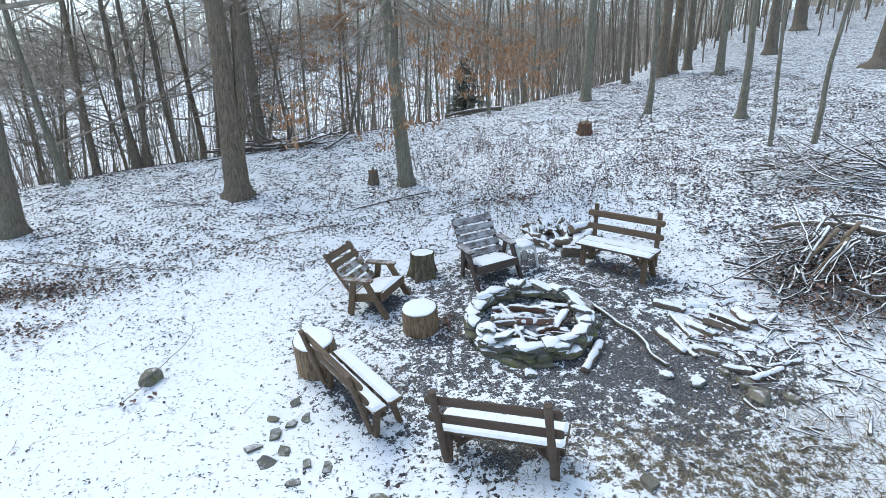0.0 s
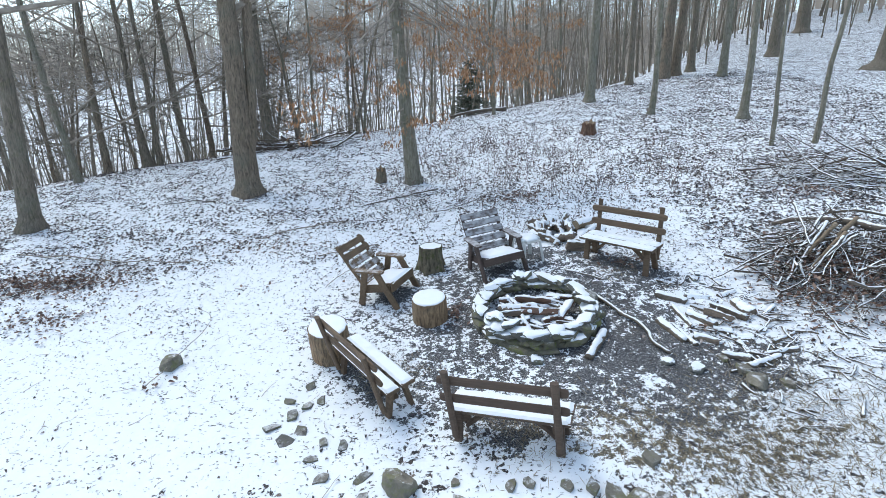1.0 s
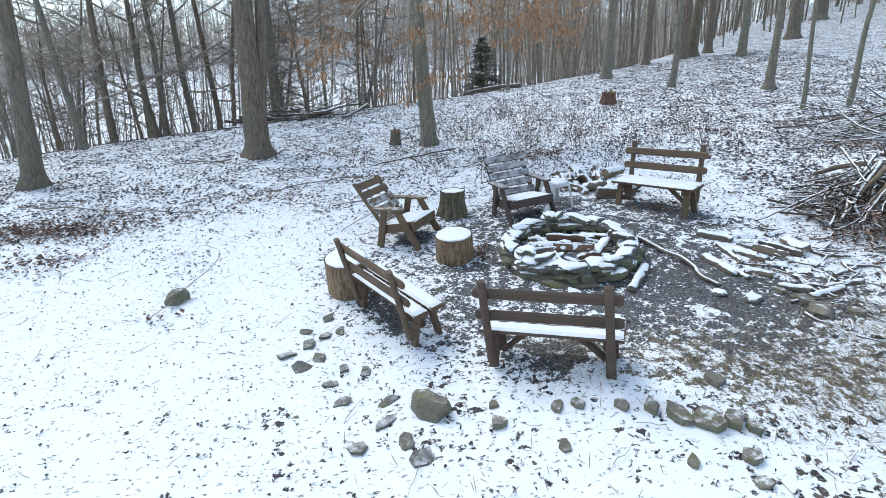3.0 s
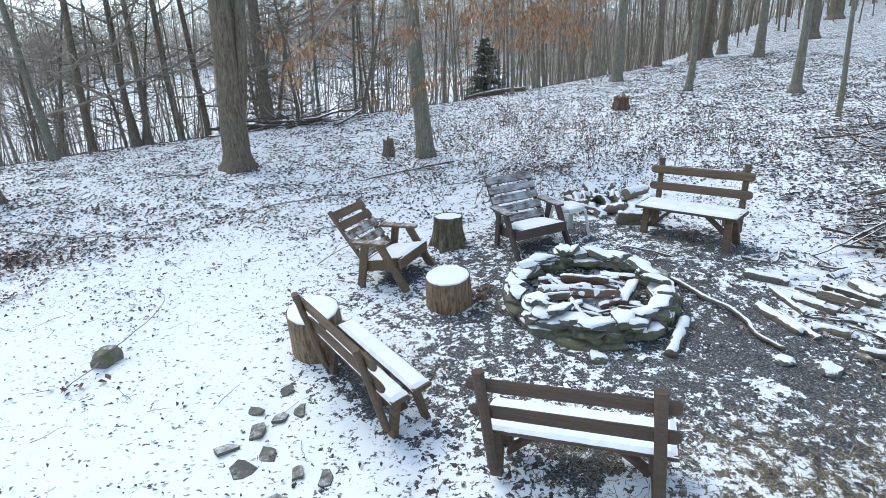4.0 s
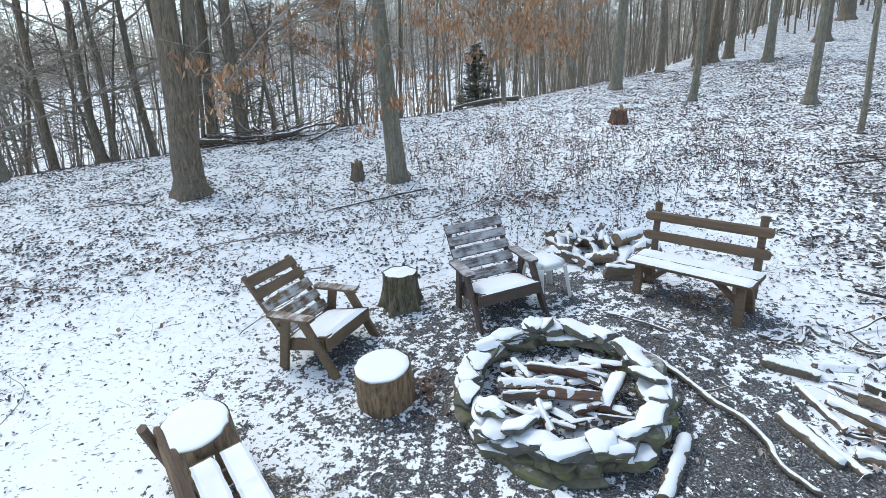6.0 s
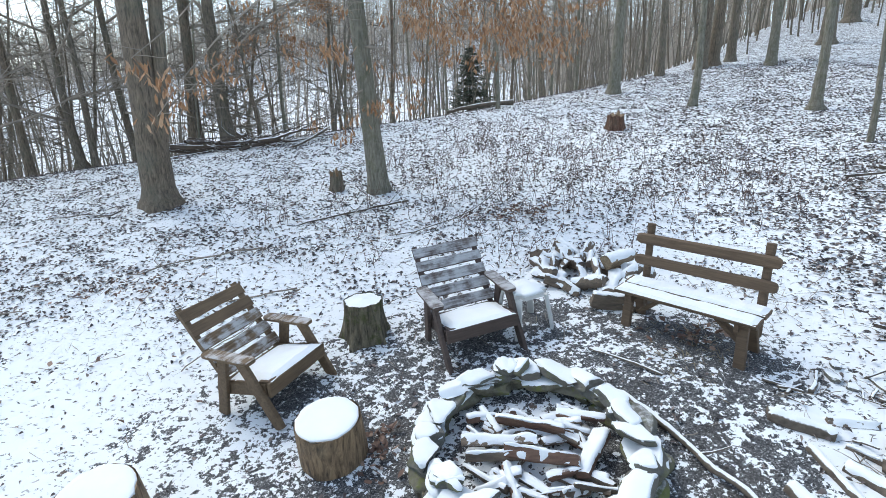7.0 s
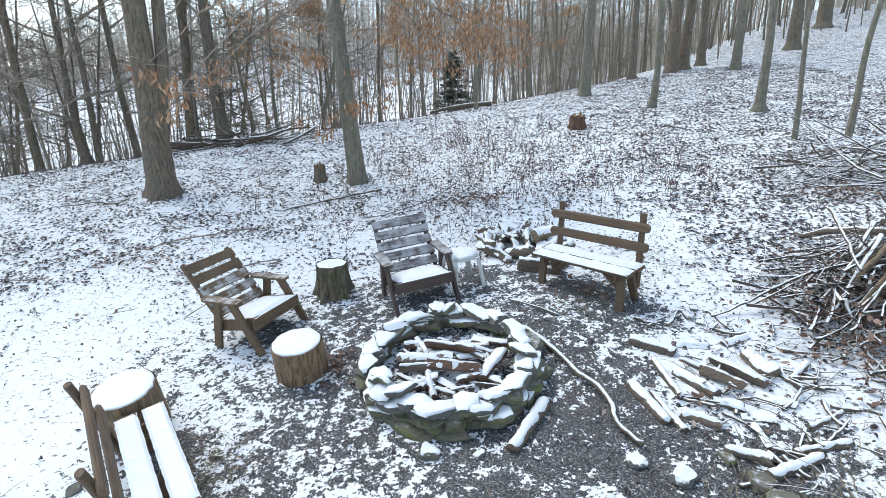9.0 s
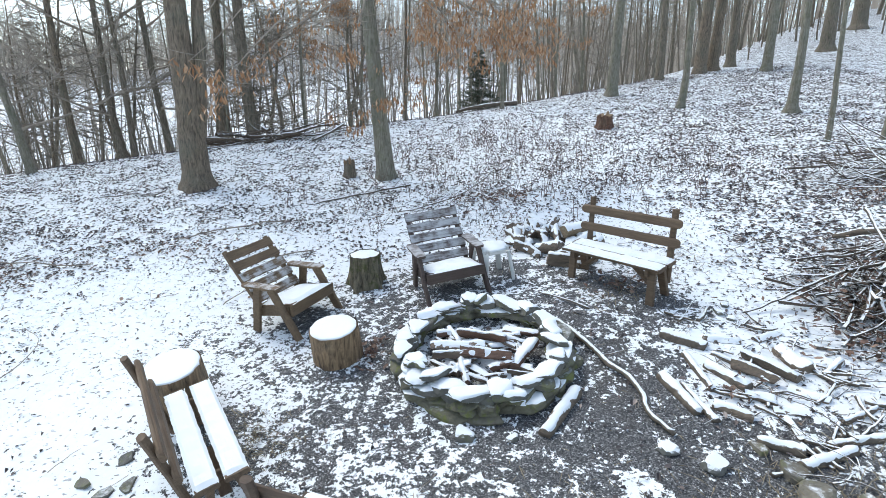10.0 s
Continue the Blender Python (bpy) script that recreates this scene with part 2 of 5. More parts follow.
M_FIREWOOD = wood_material("snowy_firewood", (0.065, 0.05, 0.038), (0.28, 0.215, 0.155), (0.75, 1.0, 1.3, 9.0), (4, 40, 40))
M_REDWOOD = wood_material("snowy_red_firewood", (0.075, 0.042, 0.03), (0.24, 0.14, 0.095), (0.75, 1.0, 1.3, 9.0), (4, 40, 40))
M_STICK = wood_material("snowy_branchwood", (0.055, 0.044, 0.034), (0.20, 0.16, 0.12), (0.60, 0.82, 0.9, 10.0), (20, 20, 20))
M_BRUSH = wood_material("dead_brushwood", (0.04, 0.03, 0.023), (0.17, 0.125, 0.09), (0.46, 0.74, 0.8, 9.0), (20, 20, 20))
M_BARK = bark_material("grey_brown_bark", (0.075, 0.062, 0.048), (0.27, 0.225, 0.172), 0.25)
M_BARK_RIDGED = bark_material("ridged_brown_bark", (0.062, 0.048, 0.036), (0.28, 0.22, 0.16), 0.12)
M_BARK_SMOOTH = bark_material("smooth_grey_bark", (0.115, 0.105, 0.08), (0.30, 0.275, 0.215), 0.3)
M_BARK_MOSSY = bark_material("mossy_stump_bark", (0.03, 0.025, 0.017), (0.27, 0.225, 0.15), 0.75)
M_BARK_RED = bark_material("rotten_red_wood", (0.06, 0.03, 0.02), (0.24, 0.13, 0.085), 0.05)
M_TWIG = plain_material("bare_twig", (0.15, 0.128, 0.104), (0.40, 0.345, 0.28), 3.0, 0.9)
M_BRANCH = plain_material("dark_branch", (0.085, 0.074, 0.06), (0.24, 0.21, 0.17), 3.0, 0.9)
M_THICKET = plain_material("thicket_stem", (0.10, 0.086, 0.07), (0.29, 0.25, 0.20), 2.0, 0.9)
# far woods: distance haze is put into the colour as a paler wood
M_FARTWIG_HAZED = plain_material("far_bare_wood_hazed", (0.31, 0.27, 0.225), (0.52, 0.455, 0.385), 0.25, 0.95)
M_STONE = stone_material("grey_fieldstone", (0.065, 0.068, 0.062), (0.21, 0.21, 0.19), 0.35, (0.52, 0.70, 0.4, 12.0))
M_STONE_RING = stone_material("grey_ring_stone", (0.055, 0.057, 0.052), (0.19, 0.187, 0.165), 0.45, (0.93, 1.12, 0.4, 12.0))
M_STONE_BARE = stone_material("bare_fieldstone", (0.09, 0.082, 0.066), (0.30, 0.275, 0.215), 0.6, (0.97, 1.08, 0.5, 9.0))
M_STONE_MOSS = stone_material("mossy_fieldstone", (0.06, 0.058, 0.04), (0.24, 0.225, 0.15), 0.95, (0.95, 1.15, 0.5, 12.0))
M_LEAF = leaf_material("dead_leaf", [(0.0, (0.05, 0.046, 0.05)), (0.5, (0.13, 0.11, 0.11)), (0.8, (0.22, 0.175, 0.16)), (1.0, (0.45, 0.38, 0.34))])
M_RUSSET = leaf_material("russet_leaf", [(0.0, (0.10, 0.062, 0.048)), (0.5, (0.22, 0.13, 0.095)), (1.0, (0.38, 0.26, 0.19))])
M_BEECH = leaf_material("copper_beech_leaf", [(0.0, (0.30, 0.14, 0.06)), (0.5, (0.50, 0.27, 0.13)), (1.0, (0.64, 0.43, 0.27))])
M_FIR = leaf_material("fir_needle", [(0.0, (0.06, 0.075, 0.05)), (0.6, (0.11, 0.135, 0.085)), (1.0, (0.30, 0.33, 0.29))])
M_GRASS = leaf_material("dead_grass", [(0.0, (0.20, 0.155, 0.09)), (0.6, (0.38, 0.31, 0.19)), (1.0, (0.52, 0.44, 0.30))])
M_STEM = leaf_material("dead_weed", [(0.0, (0.07, 0.042, 0.036)), (0.6, (0.14, 0.08, 0.065)), (1.0, (0.22, 0.14, 0.11))])
M_PLASTIC, _nt, _b = material("white_plastic", 0.45)
_nt.links.new(blend(_nt, grain(_nt, place(_nt), 6.0), (0.55, 0.55, 0.53, 1), (0.70, 0.70, 0.68, 1)), _b.inputs["Base Color"])

# ---- building helpers ----


def finish(name, bm, mat, parent=None, smooth=False):
    me = bpy.data.meshes.new(name)
    bm.to_mesh(me)
    bm.free()
    me.materials.append(mat)
    if smooth:
        me.polygons.foreach_set("use_smooth", [True] * len(me.polygons))
    ob = new(name, me)
    ob.parent = parent
    return ob


def part(name, bm, mat, parent, label="", smooth=False):
    return tagged(finish(name, bm, mat, parent, smooth), label)


class Soup:
    """Many small pieces in one mesh."""

    def __init__(self):
        self.v, self.f = [], []

    def tube(self, pts, radii, sides=3, cap=False):
        n0 = len(self.v)
        side = None
        for i, p in enumerate(pts):
            d = (pts[min(i + 1, len(pts) - 1)] - pts[max(i - 1, 0)]).normalized()
            if side is None:
                side = d.cross(Vector((0.31, 0.77, 0.56))).normalized()
            side = (side - d * side.dot(d)).normalized()
            up = d.cross(side)
            for k in range(sides):
                a = math.tau * k / sides
                self.v.append(p + (side * math.cos(a) + up * math.sin(a)) * radii[i])
        for i in range(len(pts) - 1):
            for k in range(sides):
                a, b = n0 + i * sides + k, n0 + i * sides + (k + 1) % sides
                self.f.append((a, b, b + sides, a + sides))
        if cap:
            self.f.append(tuple(range(n0 + sides - 1, n0 - 1, -1)))
            e = n0 + (len(pts) - 1) * sides
            self.f.append(tuple(range(e, e + sides)))

    def leaf(self, p, along, across, curl):
        """A leaf of two halves folded along its rib."""
        n0 = len(self.v)
        nrm = along.cross(across).normalized()
        k = 0.5 + 0.35 * math.sin(p.x * 91.7 + p.y * 57.3)
        self.v += [p, p + along * 0.28 + across * 0.42 * k + nrm * curl, p + along * (0.5 + 0.2 * k) + across * 0.5 + nrm * curl * 0.6, p + along + nrm * curl, p + along * 0.62 - across * (0.3 + 0.25 * k) + nrm * curl, p + along * 0.3 - across * 0.5 + nrm * curl * 1.3]
        self.f += [(n0, n0 + 1, n0 + 2, n0 + 3), (n0, n0 + 3, n0 + 4, n0 + 5)]

    def make(self, name, mat, parent=None, smooth=False):
        me = bpy.data.meshes.new(name)
        me.from_pydata([tuple(p) for p in self.v], [], self.f)
        me.materials.append(mat)
        if smooth:
            me.polygons.foreach_set("use_smooth", [True] * len(me.polygons))
        ob = new(name, me)
        ob.parent = parent
        return ob


def thing(name, m, label, category, group=""):
    e = new(name)
    e.empty_display_size = 0.1
    e.matrix_world = m
    return tagged(e, label, category, group)


def plank(length, width, thick, bevel=0.006, warp=0.004, seed=0, round_ends=False):
    """A board along x, centred, with eased edges and slightly uneven faces."""
    bm = bmesh.new()
    rng = random.Random(seed)
    cuts = max(3, int(length / 0.12))
    rows = []
    xs = [(i / cuts - 0.5) * length for i in range(cuts + 1)]
    if round_ends:
        xs = [x for x in xs if abs(x) < length / 2 - width * 0.5]
        bow = [length / 2 - width * 0.5 * (1 - math.sin(a * math.pi / 12)) for a in range(7)]
        xs = [-x for x in bow[::-1]] + xs + bow
    for x in xs:
        w = width
        if round_ends:
            e = max(0.0, abs(x) - (length / 2 - width * 0.5)) / (width * 0.5)
            w = width * (0.5 + 0.5 * math.sqrt(max(0.0, 1 - e * e)))
        dz, dw = rng.uniform(-warp, warp) * (0.2 if round_ends else 1), rng.uniform(-warp, warp) * (0.2 if round_ends else 1)
        hw, ht, c = w / 2 + dw, thick / 2, min(bevel, thick * 0.4)
        prof = [(-hw + c, -ht), (hw - c, -ht), (hw, -ht + c), (hw, ht - c), (hw - c, ht), (-hw + c, ht), (-hw, ht - c), (-hw, -ht + c)]
        rows.append([bm.verts.new((x, a, b + dz)) for a, b in prof])
    for r, s in zip(rows, rows[1:]):
        for k in range(8):
            bm.faces.new((r[k], r[(k + 1) % 8], s[(k + 1) % 8], s[k]))
    bm.faces.new(rows[0][::-1])
    bm.faces.new(rows[-1])
    bmesh.ops.recalc_face_normals(bm, faces=bm.faces)
    return bm


def between(bm, a, b, wide=(0, 1, 0)):
    """Moves a board along x so that it runs from a to b, its width along wide."""
    a, b, w = Vector(a), Vector(b), Vector(wide)
    x = (b - a).normalized()
    z = x.cross(w).normalized()
    y = z.cross(x)
    m = Matrix((x, y, z)).transposed().to_4x4()
    m.translation = (a + b) / 2
    bmesh.ops.transform(bm, matrix=m, verts=bm.verts)
    return bm


def board(a, b, width, thick, wide=(0, 1, 0), seed=0, round_ends=False, bevel=0.006):
    return between(plank((Vector(b) - Vector(a)).length, width, thick, bevel, 0.003, seed, round_ends), a, b, wide)


def snow_slab(a, b, width, thick, seed, wide=(0, 1, 0), ragged=0.014):
    """Snow lying along a board from a to b, domed, with ragged edges."""
    a, b = Vector(a), Vector(b)
    L = (b - a).length
    bm = bmesh.new()
    nx, ny = max(4, int(L / 0.045)), 7
    grid = []
    for i in range(nx + 1):
        row = []
        for j in range(ny + 1):
            u, w = i / nx, j / ny * 2 - 1
            x, y = (u - 0.5) * L, w * width / 2
            edge = min(min(u, 1 - u) * L, (1 - abs(w)) * width / 2)
            z = thick * min(1.0, (edge + 0.004) / 0.02) ** 0.5 * (0.85 + 0.45 * noise.noise((x * 14 + seed, y * 14, seed * 1.3)))
            r = ragged * noise.noise((x * 22 + seed * 3.1, y * 22, 4.0))
            y += r if abs(w) > 0.95 else 0
            x += ragged * noise.noise((x * 20, y * 25 + seed, 9.0)) if i in (0, nx) else 0
            row.append(bm.verts.new((x, y, z if edge > 0.001 else -0.004)))
        grid.append(row)
    for i in range(nx):
        for j in range(ny):
            bm.faces.new((grid[i][j], grid[i + 1][j], grid[i + 1][j + 1], grid[i][j + 1]))
    return between(bm, a, b, wide)


def rock(seed, sx, sy, sz, flat=0.5, detail=2, jag=0.28):
    """A broken fieldstone: planes struck off a rounded block."""
    rng = random.Random(seed)
    bm = bmesh.new()
    bmesh.ops.create_icosphere(bm, subdivisions=detail, radius=1.0)
    cuts = []
    for _ in range(9):
        n = Vector((rng.gauss(0, 1), rng.gauss(0, 1), rng.gauss(0, 0.8))).normalized()
        cuts.append((n, rng.uniform(0.55, 0.85)))
    cuts += [(Vector((rng.uniform(-0.1, 0.1), rng.uniform(-0.1, 0.1), 1)).normalized(), flat), (Vector((0, 0, -1)), flat)]
    for v in bm.verts:
        p = v.co.copy()
        for n, d in cuts:
            over = p.dot(n) - d
            if over > 0:
                p -= n * over * 0.92
        p *= 1 + jag * 0.35 * noise.noise(p * 2.2 + Vector((seed * 7.3, seed, 0)))
        v.co = Vector((p.x * sx / 1.5, p.y * sy / 1.5, p.z * sz / (2 * flat)))
    return bm


def slab(seed, sx, sy, sz, sides=8):
    """A flat broken stone: an uneven polygon with a tilted top and chipped rim."""
    rng = random.Random(seed)
    n = rng.randrange(sides - 2, sides + 1)
    ang = sorted((k + rng.uniform(-0.36, 0.36)) * math.tau / n for k in range(n))
    rad = [rng.uniform(0.74, 1.18) for _ in ang]
    tx, ty = rng.uniform(-0.22, 0.22), rng.uniform(-0.22, 0.22)
    bm = bmesh.new()
    rows = []
    for f, z in ((0.84, -0.5), (0.99, -0.30), (1.02, 0.30), (0.95, 0.5)):
        row = []
        for a, r in zip(ang, rad):
            # a corner squarer than a circle
            q = 1.0 / max(abs(math.cos(a)), abs(math.sin(a))) ** 0.55
            x, y = math.cos(a) * r * q * f * sx / 2 * rng.uniform(0.94, 1.06), math.sin(a) * r * q * f * sy / 2 * rng.uniform(0.94, 1.06)
            row.append(bm.verts.new((x, y, z * sz * rng.uniform(0.9, 1.06) + tx * x + ty * y)))
        rows.append(row)
    for p, q in zip(rows, rows[1:]):
        for k in range(n):
            bm.faces.new((p[k], p[(k + 1) % n], q[(k + 1) % n], q[k]))
    bm.faces.new(rows[0][::-1])
    bm.faces.new(rows[3])
    return bm


def snow_cap(src, seed, thick=0.02, low=0.5, fine=9.0, rough=0.30):
    """The snow lying on a shape as a skin of its own: proud where the surface looks up, dipping under it where it thins out."""
    bm = src.copy()
    bm.normal_update()
    bmesh.ops.delete(bm, geom=[f for f in bm.faces if f.normal.z < low - 0.55], context="FACES")
    if not bm.faces:
        bm.free()
        return None
    bm.normal_update()
    shift = Vector((seed * 1.37, seed * 0.71, 2.0))
    for v in bm.verts:
        n = v.normal.copy()
        g = n.z - low + rough * noise.noise(v.co * fine + shift) + rough * 0.5 * noise.noise(v.co * fine * 3.1 + shift)
        h = max(-0.6, min(1.0, g * 3.2)) * thick * (0.85 + 0.4 * noise.noise(v.co * 15 + shift))
        v.co += (n * 0.6 + Vector((0, 0, 0.4))) * h
    return bm


def moved(bm, m):
    bmesh.ops.transform(bm, matrix=m, verts=bm.verts)
    return bm


def stand(x, y, heading, tilt=1.0, sink=0.0):
    """A pose on the ground at x, y whose y axis points along heading (degrees from +y to the left) and whose z leans with the slope."""
    z = Vector((0, 0, 1)).lerp(slope_up(x, y), tilt).normalized()
    f = Vector((-math.sin(radians(heading)), math.cos(radians(heading)), 0))
    xx = f.cross(z).normalized()
    yy = z.cross(xx)
    m = Matrix((xx, yy, z)).transposed().to_4x4()
    m.translation = on_ground(x, y, -sink)
    return m

# ---- ground ----


def spread(lo, hi, cell, reach, grow):
    xs = list(np.arange(lo, hi + cell / 2, cell))
    d, x = cell, xs[-1]
    while x < reach:
        d *= grow
        x += d
        xs.append(x)
    d, x = cell, xs[0]
    while x > -reach:
        d *= grow
        x -= d
        xs.insert(0, x)
    return xs


def zones(x, y):
    """How much leaf litter, bare gravel and dead grass shows through the snow."""
    w = 0.9 * noise.noise((x * 0.5, y * 0.5, 5.0)) + 0.4 * noise.noise((x * 1.7, y * 1.7, 2.0))
    # the open snow in front and to one side of the fire circle
    edge = 3.0 + 0.10 * (x + 3) + 0.9 * w
    if x < -3:
        edge = 3.0 + 0.42 * (x + 3) + 0.9 * w
    woods = rise(-2.6, 1.6, y - edge)
    right = rise(2.5, 4.2, x + 0.3 * w) * rise(-1.5, 1.5, y + 0.8 * w) * 0.75
    litter = max(0.46 + 0.16 * w, (0.57 + 0.24 * rise(11, 21, math.hypot(x, y))) * woods, right)
    path = bump(x, y, -5.5, -2.5, 3.0)
    litter *= 1 - 0.35 * path
    litter = max(litter, 0.66 * bump(x, y, -1.4, -2.4, 1.7), 0.66 * bump(x, y, 1.0, -3.2, 2.0))
    past = brow(x, y)
    litter += 0.12 * rise(9, 16, x) * woods
    litter += 0.62 * rise(72, 105, past) - 0.30 * rise(0.5, 7, past)
    dx, dy = x - 0.0, y - 0.15
    rr = math.hypot(dx * 0.80, dy)
    gravel = 1 - 0.9 * rise(1.3, 3.5, rr + 0.5 * w)
    gravel = max(gravel, 0.95 * bump(x, y, 1.6, -1.6, 1.5) + 0.25 * w - 0.1, 0.0)
    front = rise(-0.3, 0.9, x + 0.3 * w) * (1 - rise(-0.6, 0.4, y))
    gravel = max(gravel, (0.92 + 0.2 * w - 0.42 * rise(-1.4, -2.1, y + 0.25 * w) - 0.45 * rise(-2.9, -3.7, y)) * front * (1 - rise(2.6, 4.2, x)))
    gravel = min(gravel, 0.80 + 0.12 * w + 0.14 * front)
    gravel -= 0.5 * bump(x, y, 1.16, -1.44, 0.17) + 0.4 * bump(x, y, 0.07, 0.10, 0.5)
    gravel = min(gravel, 1.0 - 0.34 * rise(-0.9, -1.8, x + 0.2 * w) + 0.15 * w)
    gravel = max(gravel, 0.46 * bump(x, y, -2.0, 0.3, 1.5) + 0.2 * w, 0.52 * bump(x, y, -1.6, -1.6, 1.0) + 0.15 * w)
    gravel = max(gravel, 0.95 * bump(x, y, 1.05, 0.75, 0.9) + 0.12 * w, 0.95 * bump(x, y, 1.85, 0.55, 0.55) + 0.12 * w)
    # sheltered bare earth under the seats
    for cx, cy in ((-2.05, 0.95), (-0.32, 1.62), (1.72, 1.25), (1.45, 1.5), (1.95, 1.0), (-2.0, -1.2), (-0.5, -2.15), (-2.3, -0.8), (0.4, 2.05)):
        gravel = max(gravel, 1.25 * bump(x, y, cx, cy, 0.42) + 0.12 * w)
    gravel = min(max(gravel, 0.0), 1.0) * (1 - rise(2.2 + 0.9 * front, 3.2 + 1.2 * front, x) * 0.8)
    # snow lies on between the scattered logs
    gravel *= 1 - 0.6 * rise(1.8, 2.25, x + 0.2 * w) * rise(-1.0, -0.6, y) * (1 - rise(0.25, 0.55, y))
    grass = 0.8 * bump(x, y, 2.6, -2.3, 1.6) + 0.5 * bump(x, y, 1.2, -2.6, 1.0) + 0.7 * bump(x, y, 0.2, -2.2, 0.9) + 0.55 * bump(x, y, -1.9, -0.9, 0.6)
    grass = max(grass, (0.92 + 0.15 * w) * rise(6, 14, past) * (1 - rise(34, 48, past)) * rise(-4, -10, x))
    return min(max(litter, 0), 1.6), gravel, min(max(grass + 0.2 * w * grass, 0), 1)


def build_ground():
    xs, ys = spread(-6.5, 6.5, 0.065, 900, 1.075), spread(-5.2, 8.0, 0.065, 900, 1.075)
    verts, cols = [], []
    for y in ys:
        for x in xs:
            z = height(x, y)
            li, gv, gs = zones(x, y)
            if abs(x) < 9 and abs(y) < 10:
                z += 0.012 * noise.noise((x * 5, y * 5, 0.5)) + 0.010 * noise.noise((x * 13, y * 13, 1.5)) * (0.3 + 0.7 * max(gv, li))
            verts.append((x, y, z))
            cols.append((li, gv, gs, 1.0))
    n = len(xs)
    faces = [(j * n + i, j * n + i + 1, (j + 1) * n + i + 1, (j + 1) * n + i) for j in range(len(ys) - 1) for i in range(n - 1)]
    me = bpy.data.meshes.new("ground")
    me.from_pydata(verts, [], faces)
    layer = me.color_attributes.new("zone", "FLOAT_COLOR", "POINT")
    layer.data.foreach_set("color", np.array(cols, dtype=np.float32).ravel())
    me.polygons.foreach_set("use_smooth", [True] * len(me.polygons))
    me.materials.append(M_GROUND)
    return tagged(new("ground", me), "thin snow over leaf litter and dark gravel on a hillside", "ground", kind="structure")


build_ground()

# ---- trees ----


def wander(p, d, length, steps, rng, bend, lift):
    pts, d = [p.copy()], d.normalized()
    for _ in range(steps):
        d = (d + Vector((rng.gauss(0, bend), rng.gauss(0, bend), rng.gauss(0, bend) + lift))).normalized()
        p = p + d * (length / steps)
        pts.append(p)
    return pts


def taper(r0, r1, n):
    return [r0 + (r1 - r0) * (i / (n - 1)) ** 0.8 for i in range(n)]


